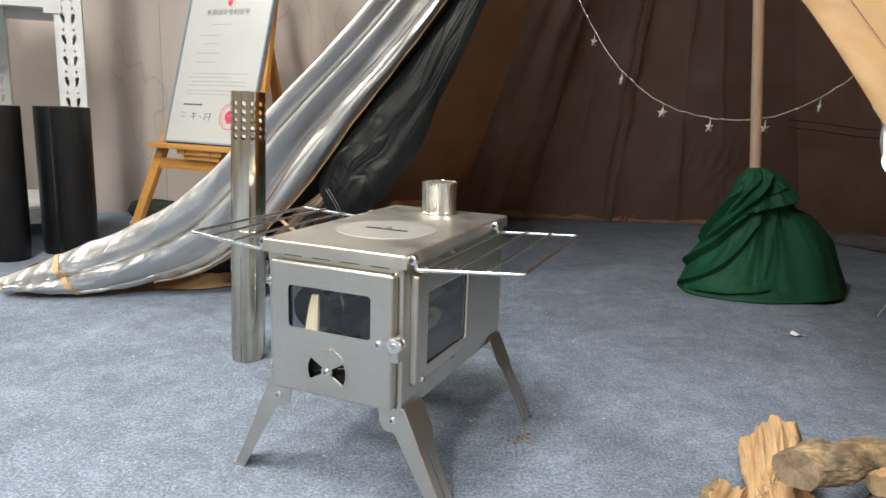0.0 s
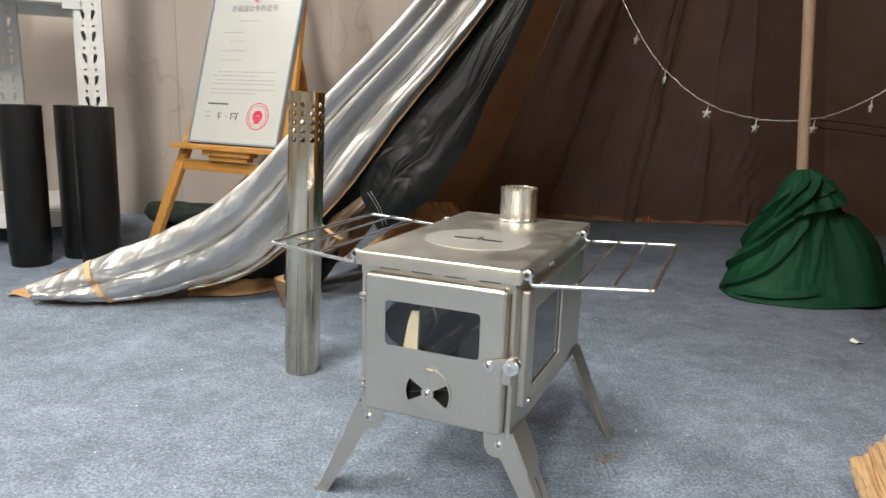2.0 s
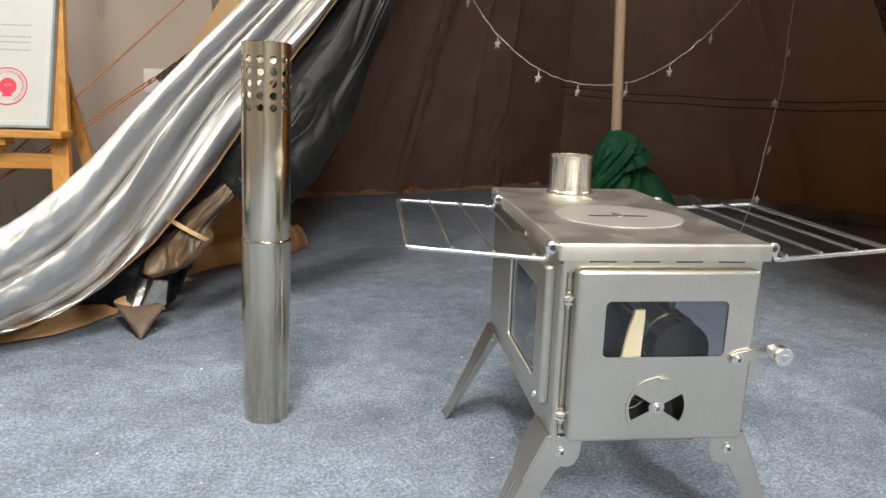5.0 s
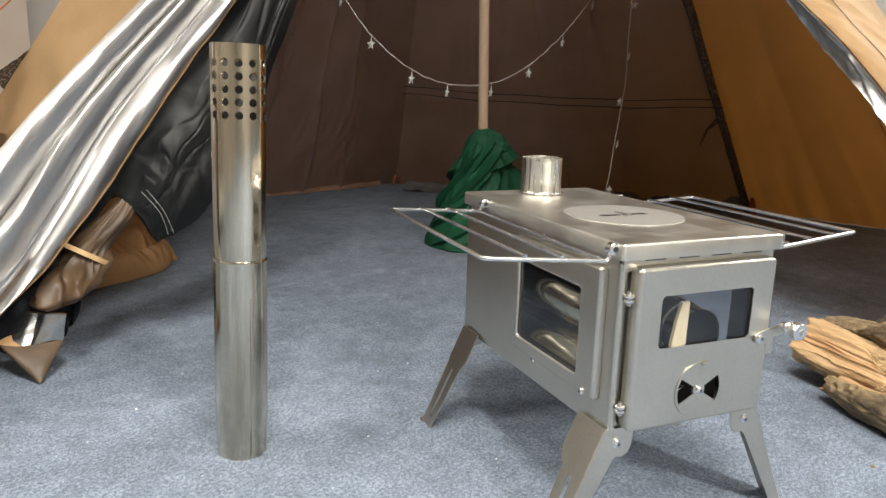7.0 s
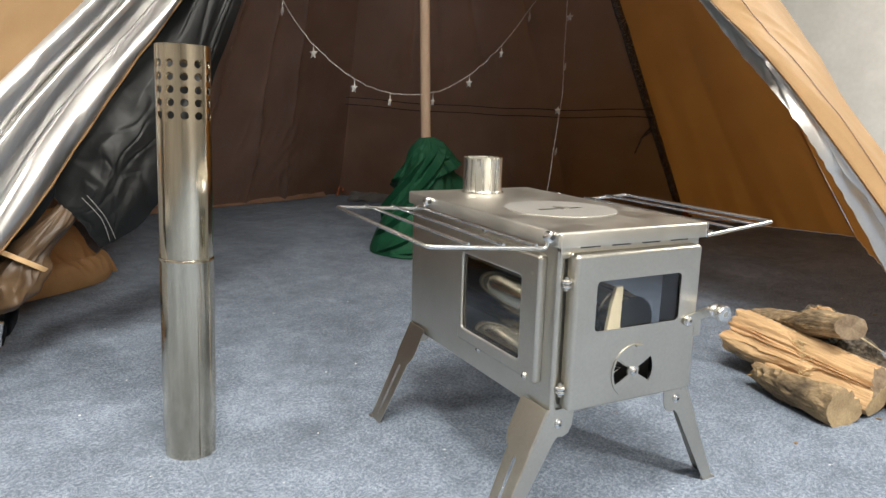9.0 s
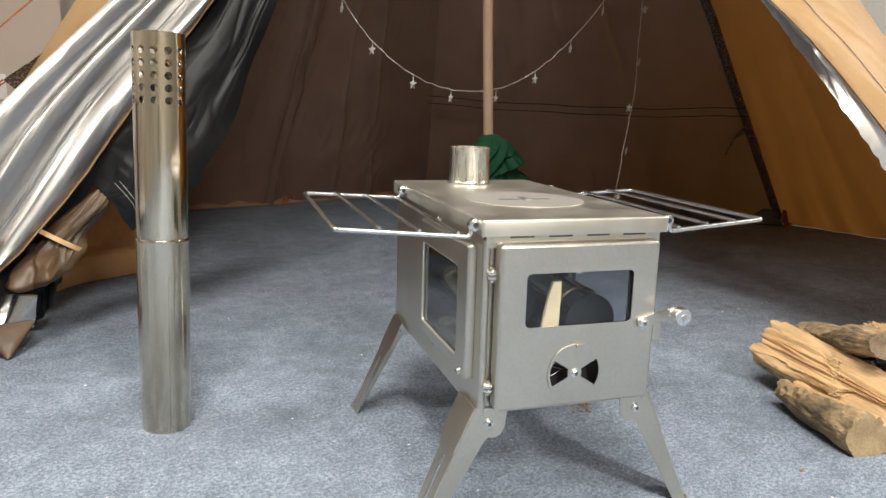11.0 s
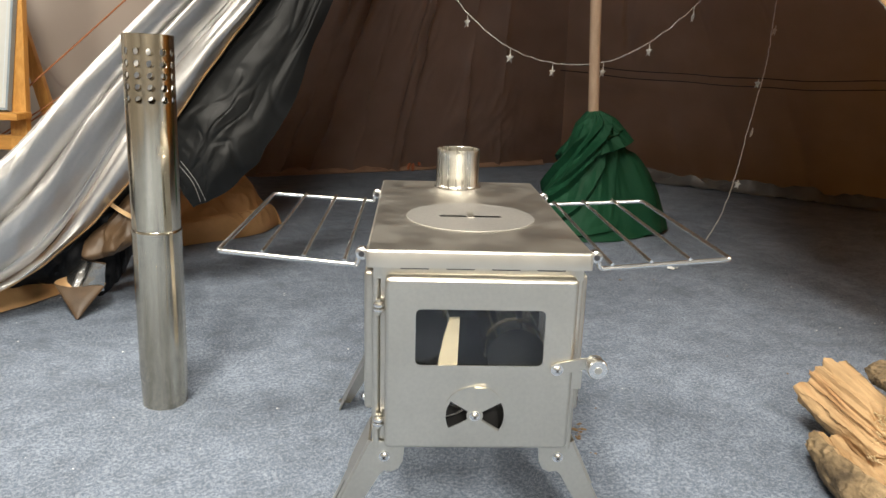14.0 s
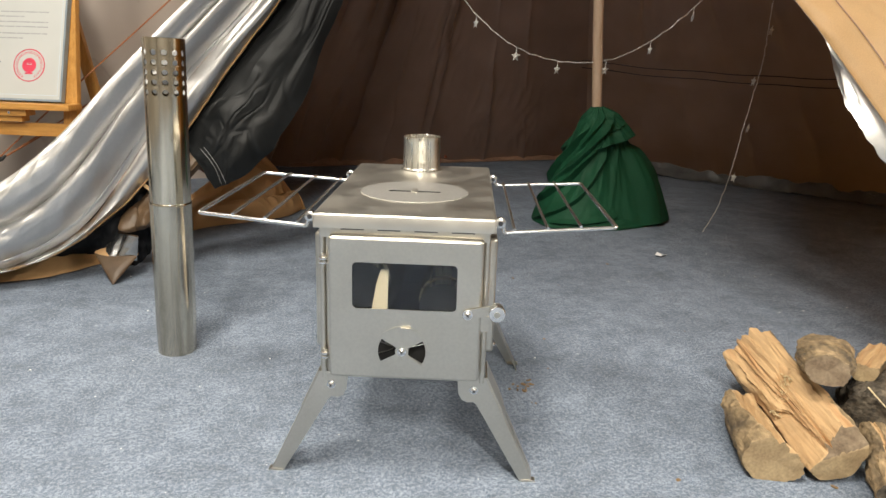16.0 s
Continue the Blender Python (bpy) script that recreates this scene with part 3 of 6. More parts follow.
        for dz in (-0.0026, 0.0026):
            part("hinge_band", lathe([(0.0042, z + dz - 0.0020), (0.0060, z + dz - 0.0014), (0.0064, z + dz), (0.0060, z + dz + 0.0014), (0.0042, z + dz + 0.0020)], 24, cx=-0.1045, cy=-0.0115), CHROME, h)
    # latch
    arm = part("latch_arm", plate([(0.079, 0.252), (0.086, 0.249), (0.112, 0.2565), (0.1235, 0.2585), (0.1235, 0.2705), (0.110, 0.269), (0.084, 0.263), (0.079, 0.260)], [], D1 - 0.0035, D1 - 0.0012, on_front), STEEL, door)
    screw((0.0855, D1 - 0.0035, 0.2565), (0, -1, 0), door, 0.0052)
    kx, kz = 0.1225, 0.2680
    knob = part("knob", tube([(kx, y, kz) for y in (-0.024, -0.029, -0.030, -0.033, -0.037, -0.039, -0.040, -0.042, -0.050, -0.0515, -0.052)], [0.0055, 0.0055, 0.0075, 0.0096, 0.0088, 0.0072, 0.0098, 0.0108, 0.0108, 0.0098, 0.003], 28), CHROME, arm, "turned steel latch knob")
    part("knob_recess", tube([(kx, -0.0519, kz), (kx, -0.0524, kz)], [0.0040, 0.0036], 20), STEEL, knob)
    part("latch_hook", plate([(0.103, 0.232), (0.114, 0.232), (0.114, 0.253), (0.103, 0.253)], [], -0.020, -0.003, on_front), STEEL, st)

    # side windows in pressed trays
    for sg in (-1, 1):
        tin = lambda k: rrect(0.019 + k, 0.185 + k, 0.222 - k, 0.3495 - k, max(0.006 - k, 0.0015))
        bm = bmesh.new()
        rings = [[bm.verts.new((sg * d, y, z)) for y, z in tin(k)] for k, d in ((0.0, HW + 0.0004), (0.0, HW + 0.0066), (0.0009, HW + 0.0085), (0.0022, HW + 0.0098), (0.0040, HW + 0.0103))]
        for a, b in zip(rings, rings[1:]):
            for k in range(len(a)):
                vs = (a[k], a[(k + 1) % len(a)], b[(k + 1) % len(a)], b[k])
                bm.faces.new(vs if sg > 0 else vs[::-1])
        plate(tin(0.0040), [rrect(0.0555, 0.203, 0.211, 0.3185, 0.007)], HW + 0.0103, HW + 0.0090, on_side(sg), bm)
        sw = part("side_window", bm, STEEL, st, "framed side window")
        edge = [(sg * (HW + 0.0086), y, z) for y, z in rrect(0.0565, 0.204, 0.210, 0.3175, 0.007)]
        part("window_bead", tube(edge, 0.0013, 8, closed=True), STEEL_DISC, sw)
        part("pane", box(min(sg * (HW + 0.0035), sg * (HW + 0.0065)), 0.048, 0.196, max(sg * (HW + 0.0035), sg * (HW + 0.0065)), 0.216, 0.326), GLASS_SIDE, sw).visible_shadow = False
        for y, z in ((0.040, 0.1905), (0.172, 0.1815)):
            screw((sg * (HW + (0.0103 if z > 0.185 else 0.0004)), y, z), (sg, 0, 0), sw, 0.004)
        screw((sg * HW, 0.165, 0.3560), (sg, 0, 0), st, 0.0038)

    # legs: folded angle legs that splay outwards
    def leg(sx, back):
        y0 = BACK - 0.004 if back else -0.004
        sy = -1 if back else 1
        prof = [(0.1135, 0.158), (0.075, 0.158), (0.0775, 0.133), (0.0825, 0.1235), (0.090, 0.120), (0.0985, 0.121), (0.1035, 0.116), (0.1690, 0.0), (0.1860, 0.0), (0.1290, 0.124), (0.1250, 0.131)]
        bm = plate([(sx * x, z) for x, z in prof], [], y0, y0 + sy * 0.0015, on_front)
        tube([(sx * 0.1130, y0 + sy * 0.0020, 0.158), (sx * 0.1850, y0 + sy * 0.0020, 0.001)], 0.0022, 12, bm)
        lg = part("leg", bm, STEEL, st)
        # the outer flange, with a long embossed slot
        a, b = Vector((0.1145, 0, 0.158)), Vector((0.1865, 0, 0.0))

        def slope(s, w, d):
            p = a.lerp(b, s)
            n = Vector((0.910, 0, 0.414))
            q = p + n * (d - 0.0008)
            return (sx * q.x, y0 + sy * w, q.z)
        out = [(0, 0.002), (0, 0.050), (0.30, 0.046), (1.0, 0.036), (1.0, 0.002)]
        slot = [(0.41, 0.021), (0.42, 0.026), (0.44, 0.027), (0.93, 0.0225), (0.93, 0.0175), (0.44, 0.020)]
        part("leg_flange", plate(out, [slot], 0.0, 0.0015, slope), STEEL, lg)
        part("leg_sleeve", plate([(0, 0.001), (0, 0.056), (0.27, 0.056), (0.33, 0.051), (0.37, 0.046), (0.34, 0.001)], [], 0.0015, 0.0030, slope), STEEL, lg)
        part("foot_tip", plate([(sx * 0.170, 0.0), (sx * 0.1915, 0.0), (sx * 0.1895, 0.0035), (sx * 0.171, 0.0025)], [], y0 - sy * 0.001, y0 + sy * 0.008, on_front), STEEL, lg)
        if back:
            screw((sx * 0.1145, BACK - 0.040, 0.142), (sx, 0, 0), lg)
        else:
            screw((sx * 0.0985, y0, 0.139), (0, -1, 0), lg)
    for sx in (-1, 1):
        leg(sx, False)
        leg(sx, True)

    # folding wire racks and their eyelets
    for sg in (-1, 1):
        rk = empty("side_rack", "", "")
        rk.parent = st
        bm = tube(rounded([(sg * 0.1235, 0.001, 0.3760), (sg * 0.1265, 0.000, 0.3720), (sg * 0.1285, 0.000, 0.3620), (sg * 0.2755, 0.013, 0.3715), (sg * 0.2735, 0.321, 0.3735), (sg * 0.1285, 0.327, 0.3640), (sg * 0.1265, 0.326, 0.3720), (sg * 0.1235, 0.325, 0.3760)], 0.007), 0.0027, 12)
        frame_ob = link_mesh("side_rack", bm, CHROME)
        frame_ob.parent = st
        tagged(frame_ob, "folded-out chrome wire rack")
        bpy.data.objects.remove(rk)
        for x in (0.142, 0.185, 0.2285):
            part("rack_bar", tube([(sg * x, 0.013 * (x - 0.1285) / 0.147 - 0.001, 0.3620 + 0.0095 * (x - 0.1285) / 0.147 + 0.0035), (sg * (x - 0.001), 0.327 - 0.006 * (x - 0.1285) / 0.145, 0.3640 + 0.0095 * (x - 0.1285) / 0.145 + 0.0035)], 0.0021, 10), CHROME, frame_ob)
        for y in (0.001, 0.325):
            part("eyelet", tube([(sg * 0.1235, y - 0.006, 0.3755), (sg * 0.1235, y - 0.0045, 0.3755), (sg * 0.1235, y + 0.0045, 0.3755), (sg * 0.1235, y + 0.006, 0.3755)], [0.0045, 0.0068, 0.0068, 0.0045], 20), CHROME, frame_ob)
            part("eyelet_core", rod((sg * 0.1235, y - 0.0068, 0.3755), (sg * 0.1235, y + 0.0068, 0.3755), 0.0032, 12), INSIDE, frame_ob)
    return st


build_stove()


for x, z, y0, y1 in ((-0.064, 0.1950, 0.050, 0.345), (0.052, 0.2420, 0.042, 0.33), (-0.061, 0.2720, 0.034, 0.338)):
    p = tube([(x, y0, z), (x, y0 + 0.03, z), (x, y0 + 0.031, z), (x, y1, z)], [0.034, 0.034, 0.0365, 0.0365], 36, caps=False)
    q = thing("flue_section", p, PIPE_IN, "steel flue section stowed inside the stove", "stove pipe", STOVE)
    # Near-black plug stands in for the shade inside the pipe.
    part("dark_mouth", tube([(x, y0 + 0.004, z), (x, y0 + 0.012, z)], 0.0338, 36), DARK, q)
kind_poly = [(-0.0415, 0.2545), (-0.0205, 0.2545), (-0.0195, 0.3095), (-0.0300, 0.3090), (-0.0350, 0.292), (-0.0390, 0.270)]
thing("kindling_stick", plate(kind_poly, [], -0.0135, -0.0085, on_front), PALEWOOD, "pale split kindling stick standing behind the stove door", "kindling", STOVE)


# ---- the standing flue pipe ----
def dented(bm, cx=0.0, cy=0.0, amt=1.0):
    """Rolled sheet is never quite round: slight flats that run along the pipe."""
    for v in bm.verts:
        a = math.atan2(v.co.y - cy, v.co.x - cx)
        k = 1 + amt * (0.011 * math.sin(3 * a + 0.6) + 0.008 * math.sin(5 * a + 2.0 + 2 * v.co.z) + 0.0045 * math.sin(11 * a + 1.0) + 0.0022 * math.sin(19 * a + 3 * v.co.z) + 0.003 * nz(2 * math.cos(a), 2 * math.sin(a), v.co.z * 6))
        v.co.x, v.co.y = cx + (v.co.x - cx) * k, cy + (v.co.y - cy) * k
    return bm


def flue_pipe():
    fp = empty("flue_pipe", "upright stainless stove pipe with perforated spark arrestor top", "stove pipe", pose(-0.437, 1.545, 0.0, 0.65, 1.3, 20))
    part("lower_tube", dented(lathe([(0.0335, 0.002), (0.0355, 0.0), (0.0362, 0.02), (0.0366, 0.046), (0.0374, 0.048), (0.0374, 0.10), (0.0374, 0.15), (0.0374, 0.2), (0.0374, 0.25), (0.0374, 0.293), (0.0379, 0.2950), (0.0379, 0.2985), (0.0371, 0.300), (0.0360, 0.298), (0.0358, 0.02)], 128)), PIPE_OLD, fp, "dull used lower pipe section")
    bm = bmesh.new()
    rows, cols, z0, z1 = 5, 12, 0.4915, 0.5775
    R = 0.0366
    N, circ = cols * 6, 2 * math.pi * 0.0366
    # upper tube below and above the perforated band
    lathe([(0.0362, 0.28), (0.0362, 0.300), (R, 0.304), (R, 0.35), (R, 0.4), (R, 0.45), (R, z0)], N, bm)
    lathe([(R, z1), (R, 0.594), (R - 0.001, 0.5946), (R - 0.0014, 0.593), (R - 0.0014, z1)], N, bm)
    lathe([(R - 0.0014, z0), (R - 0.0014, 0.28)], N, bm)
    part("upper_tube", dented(bm), PIPE_STEEL, fp)
    band = bmesh.new()
    cell_w, cell_h = 2 * math.pi / cols, (z1 - z0) / rows
    hole = 0.0056
    for i in range(cols):
        for j in range(rows):
            a0, zc = i * cell_w + radians(9), z0 + (j + 0.5) * cell_h
            sq = [(-0.5, -0.5), (0, -0.5), (0.5, -0.5), (0.5, 0), (0.5, 0.5), (0, 0.5), (-0.5, 0.5), (-0.5, 0)]
            sq = [p for k in range(8) for p in (sq[k], tuple((sq[k][d] + sq[(k + 1) % 8][d]) / 2 for d in (0, 1)))]
            outer, inner, deep = [], [], []
            for x, z in sq:
                ang = math.atan2(z * cell_h, x * cell_w * R)
                a = a0 + x * cell_w
                outer.append(band.verts.new((R * math.cos(a), R * math.sin(a), zc + z * cell_h)))
                a = a0 + hole * math.cos(ang) / R
                inner.append(band.verts.new((R * math.cos(a), R * math.sin(a), zc + hole * math.sin(ang))))
                deep.append(band.verts.new(((R - 0.0014) * math.cos(a), (R - 0.0014) * math.sin(a), zc + hole * math.sin(ang))))
            for k in range(16):
                m = (k + 1) % 16
                band.faces.new((outer[k], outer[m], inner[m], inner[k]))
                band.faces.new((inner[k], inner[m], deep[m], deep[k]))
    bmesh.ops.remove_doubles(band, verts=band.verts, dist=0.0002)
    part("perforated_band", dented(band), PIPE_STEEL, fp, "band of round spark arrestor holes")
    bm = box(-0.0010, -0.0386, 0.004, 0.0010, -0.0370, 0.246, 0.0005)
    bmesh.ops.rotate(bm, cent=(0, 0, 0), matrix=Matrix.Rotation(radians(-30), 3, "Z"), verts=bm.verts)
    part("seam_bead", bm, PIPE_OLD, fp)
    return fp


flue_pipe()

# ---- the tipi tent ----
APEX = Vector((0.745, 2.16, 2.42))
CORNER_A, CORNER_B, CORNER_C, CORNER_D = Vector((0.06, 3.76, 0)), Vector((1.86, 3.71, 0)), Vector((2.63, 1.95, 0)), Vector((2.60, 1.16, 0))
CORNER_E, CORNER_F = Vector((-0.62, 2.06, 0)), Vector((0.98, 0.66, 0))
tent = empty("tipi_tent", "large tan tipi tent with brown lining, its door rolled open", "tent", pose(0.98, 2.3, 0))


def tent_part(name, bm, material, label="", parent=None):
    ob = link_mesh(name, bm, material)
    ob.parent = parent or tent
    ob.matrix_parent_inverse = tent.matrix_world.inverted() if parent is None else Matrix()
    return tagged(ob, label)


def panel(name, a, b, seed, lift=0.02, bulge=0.06, creases=(), label="", hem=0.008, nu=70, nv=60, inside=None):
    """A triangular cloth wall from the base a-b to the apex; u across, v up."""
    inward = (APEX - (a + b) / 2)
    inward.z = 0
    inward.normalize()

    def f(u, v):
        base = a.lerp(b, u)
        hemz = lift + hem * (0.5 + nz(u * 7, seed) + 0.5 * nz(u * 19, seed + 3))
        base = base + Vector((0, 0, max(0.002, hemz)))
        p = base.lerp(APEX, v)
        mid = 4 * u * (1 - u)
        off = -bulge * mid * (1 - v) * v * 2.2 + bulge * 0.8 * mid * (1 - v) ** 2 * (0.3 + 0.7 * v)
        w = (1 - v) ** 1.2
        off += 0.030 * w * nz(u * 3.1 + seed, v * 2.3, seed) + 0.012 * w * nz(u * 9 + seed, v * 5, seed)
        for cu, tilt, depth, wid in creases:
            d = (u - cu - tilt * v - 0.010 * nz(v * 16, cu * 9, seed)) / wid
            off += depth * math.exp(-abs(d)) * (0.45 + 0.9 * nz(v * 7, cu * 7, seed)) * (1 if v < 0.7 else 0.3)
            off += 0.5 * depth * math.exp(-d * d * 0.05) * ridged(u * 26 + v * 9, v * 20, seed + 1) * max(0.0, nz(v * 5, cu * 3, seed + 2) + 0.15)
        off += 0.020 * math.exp(-v * 16) * nz(u * 14, v * 8, seed + 5)
        return p + inward * off
    ob = tent_part(name, sheet(f, nu, nv), [TAN_OUT, inside or TAN_IN], label)
    return ob


def seam(a, b, r=0.006, name="seam", material=None, inset=0.03):
    inward = (APEX - Vector(a))
    inward.z = 0
    inward.normalize()
    pts = [Vector(a).lerp(APEX, t / 40) + inward * (inset * (1 - t / 40)) + Vector((0.004 * nz(t * 0.9, a.x), 0.004 * nz(t * 0.9, a.y + 5), 0.01)) for t in range(41)]
    return tent_part(name, tube(pts, r, 8), material or SEAM)


panel("back_panel", CORNER_B, CORNER_A, 2.0, -0.002, 0.05, ((0.36, 0.03, 0.040, 0.010), (0.55, 0.0, 0.075, 0.009), (0.575, 0.02, 0.045, 0.007), (0.22, 0.1, 0.040, 0.012), (0.68, 0.04, 0.026, 0.009), (0.80, -0.06, 0.060, 0.011), (0.88, -0.10, 0.050, 0.010), (0.95, -0.02, 0.05, 0.02)), "dark brown back wall with pale creases", nu=300, nv=160)
panel("right_panel", CORNER_C, CORNER_B, 5.0, -0.002, 0.04, ((0.62, 0.12, 0.030, 0.02), (0.45, 0.22, 0.026, 0.02), (0.30, 0.1, 0.022, 0.02), (0.8, -0.1, 0.02, 0.02)), "dark brown side wall", nu=160, nv=110)
# Same fabric as the other walls, only coloured lighter for outside light.
panel("front_panel", CORNER_D, CORNER_C, 8.0, -0.01, 0.03, ((0.5, 0.05, 0.01, 0.05),), "tan side wall, its lining coloured as if lit from outside", inside=TAN_IN_LIT)
panel("door_side_panel", CORNER_F, CORNER_D, 14.0, -0.01, 0.03, ((0.5, 0.05, 0.01, 0.05),), "tan wall between corner and rolled door", inside=TAN_IN_LIT)
GUY_POINT = Vector((-0.316, 2.70, 0.62))
ROLL_FOOT = Vector((-0.60, 2.19, 0))


def left_wall(u, v):
    """The side wall between the back corner and the rolled door, drawn outwards by a guy cord half way."""
    back, front = CORNER_A.lerp(APEX, v), ROLL_FOOT.lerp(APEX, v)
    z = APEX.z * v
    if z > GUY_POINT.z:
        ridge = GUY_POINT.lerp(APEX, (z - GUY_POINT.z) / (APEX.z - GUY_POINT.z))
    elif z > 0.40:
        ridge = Vector((-0.445, 2.765, 0.40)).lerp(GUY_POINT, (z - 0.40) / 0.22)
    else:
        ridge = Vector((-0.28, 2.88, 0.0)).lerp(Vector((-0.445, 2.765, 0.40)), z / 0.40)
    s = u / 0.55 if u < 0.55 else (u - 0.55) / 0.45
    p = back.lerp(ridge, s) if u < 0.55 else ridge.lerp(front, s)
    sag = 0.030 * math.sin(math.pi * s) * (1 - v)
    d = math.hypot((u - 0.55) * 1.6, z - GUY_POINT.z)
    a = math.atan2(z - GUY_POINT.z, (u - 0.55) * 1.6)
    pull = 0.010 * math.sin(a * 9) * math.exp(-((d - 0.25) / 0.22) ** 2) * min(1, d * 6) * math.sin(math.pi * s)
    wrinkle = 0.012 * nz(u * 6, v * 9, 4) * math.sin(math.pi * s)
    # Foot raised out of sight near the roll, to let lamp light through.
    return p + Vector((0.92, -0.38, 0)) * (sag + pull + wrinkle) + Vector((0, 0, 0.006 + 0.16 * math.exp(-((u - 0.66) / 0.16) ** 2) * max(0.0, 1 - v * 8)))


tent_part("left_panel", sheet(left_wall, 120, 120), [TAN_OUT, TAN_IN], "tan side wall beside the rolled door, drawn out by a cord")
seam(CORNER_B, APEX, 0.0035, "seam", TAN_IN, 0.008)
seam(CORNER_C, APEX, 0.018, "zip_seam", SEAM)
tent_part("tent_peak", lathe([(0.09, APEX.z - 0.12), (0.05, APEX.z - 0.02), (0.03, APEX.z + 0.05), (0.0, APEX.z + 0.06)], 24, cx=APEX.x, cy=APEX.y), TAN_OUT)


# crumpled skirt along the foot of the side wall, hem cords, corner tags
def skirt(u, v):
    p = (CORNER_C + Vector((-0.02, 0.0, 0))).lerp(CORNER_B + Vector((-0.10, -0.22, 0)), u)
    inw = Vector((-0.86, -0.42, 0)).normalized()
    w = 0.10 + 0.05 * nz(u * 5, 3.3)
    z = 0.006 + 0.065 * math.sin(math.pi * min(1, v * 1.15)) * (0.6 + 0.6 * nz(u * 13, v * 2.5, 4)) + 0.02 * nz(u * 30, v * 6, 2)
    return p + inw * (w * (v - 0.25)) + Vector((0, 0, max(0.004, z)))


tent_part("skirt", sheet(skirt, 90, 10), [SKIRT, SKIRT], "crumpled grey ground skirt")


def skirt_back(u, v):
    p = (CORNER_B + Vector((-0.12, 0.02, 0))).lerp(CORNER_A + Vector((0.1, 0.0, 0)), u)
    z = 0.02 + 0.03 * math.sin(math.pi * v) * (0.7 + nz(u * 11, v * 2, 7)) + 0.012 * nz(u * 28, 4)
    return p + Vector((0, -0.05 * v - 0.01, max(0.004, z * (1.1 - v))))


tent_part("hem", sheet(skirt_back, 90, 6), [HEM, TAN_IN], "pale brown hem along the back wall")
for c, r in ((CORNER_B, 0.05), (CORNER_A + Vector((0.9, -0.02, 0)), 0.045), (CORNER_C + Vector((-0.08, 0.0, 0)), 0.06)):
    bm = bmesh.new()
    for k in range(4):
        a = k * 1.7 + c.x
        pts = [c + Vector((math.cos(a) * r * t, -0.03 - 0.6 * r * abs(math.sin(a)) * t, 0.045 + 0.03 * math.sin(3.1 * t + k) - 0.02 * t)) for t in (0, 0.25, 0.5, 0.75, 1)]
        tube(pts, 0.008, 6, bm)
    tent_part("corner_tag", bm, ORANGE_TAG, "orange webbing loop at the tent corner")
# stitched band across the side wall
for dz in (0.0, 0.035):
    pts = [CORNER_C.lerp(APEX, 0.205 + dz * 0.4).lerp(CORNER_B.lerp(APEX, 0.215 + dz * 0.4), t / 30) + Vector((-0.045 - 0.02 * math.sin(math.pi * t / 30), -0.03, 0.008 * nz(t * 0.2, dz) - 0.02 * math.sin(math.pi * t / 30))) for t in range(31)]
    tent_part("stitched_band", tube(pts, 0.0022, 6), SEAM_PLAIN)
knot_at = Vector((2.27, 2.0, 0.45))
bm = tube([knot_at + Vector((0.05, 0.0, 0.05)), knot_at, knot_at + Vector((-0.05, 0.03, -0.05)), knot_at + Vector((-0.09, 0.04, -0.12))], [0.010, 0.012, 0.006, 0.003], 8)
tent_part("tie_tape", bm, SEAM)

# left door: rolled silver-coated cloth, lying from the ground stake up to the peak
TOP = [(-1.27, 1.985, 0.045), (-1.10, 2.00, 0.118), (-0.90, 2.01, 0.205), (-0.705, 2.00, 0.32), (-0.503, 2.0, 0.53), (-0.236, 1.99, 0.81), (0.085, 2.03, 1.23), (0.42, 2.09, 1.75), (0.72, 2.14, 2.36)]
LOW = [(-1.22, 1.965, 0.012), (-1.03, 1.975, 0.010), (-0.83, 2.03, 0.045), (-0.62, 2.05, 0.150), (-0.375, 2.05, 0.485), (-0.11, 2.05, 0.785), (0.17, 2.08, 1.20), (0.46, 2.12, 1.74), (0.74, 2.15, 2.36)]


def foil(x, y, seed):
    """Creases of a stiff coated cloth: flat facets between sharp lines. x, y in metres."""
    wx, wy = x + 0.02 * nz(x * 7, y * 7, seed + 3), y + 0.02 * nz(x * 7, y * 7, seed + 8)
    big = abs(nz(wx * 8, wy * 13, seed)) - 0.5 * abs(nz(wx * 6 + 5, wy * 10, seed + 1))
    small = abs(nz(wx * 24 + wy * 9, wy * 26, seed + 2))
    return 0.024 * big + 0.0085 * small


def long_creases(x, y, seed):
    """Tension lines of the coated cloth: they run with the roll, fork and fade. x along it, y across, in metres."""
    w = y + 0.014 * nz(x * 2.6, y * 5, seed + 3)
    big = math.exp(-(nz(x * 1.1 + w * 1.2, w * 11, seed) / 0.16) ** 2)
    mid = math.exp(-(nz(x * 2.6 - w * 3, w * 19, seed + 1) / 0.12) ** 2)
    facet = abs(nz(x * 3.2 + w * 4, w * 8 - x * 1.5, seed + 5))
    small = abs(nz(x * 9 + w * 5, w * 17 + x * 2, seed + 7))
    return 0.0042 * big + 0.0014 * mid + 0.012 * facet + 0.0040 * small


def pleats(x, y, seed):
    """Straight sharp creases that cross the slack cloth at a slant, flat between them."""
    out = 0.0
    for k, (slope, pitch) in enumerate(((0.35, 9.0), (-0.22, 7.0), (0.75, 12.0))):
        q = (y + slope * x + 0.03 * nz(x * 2, y * 2, seed + k)) * pitch
        tri = abs((q % 1.0) - 0.5) * 2
        out += (1.0, 0.7, 0.4)[k] * max(0.0, tri - 0.35) * max(0.0, 0.35 + nz(x * 3 + k, y * 6, seed + 2 * k))
    return out


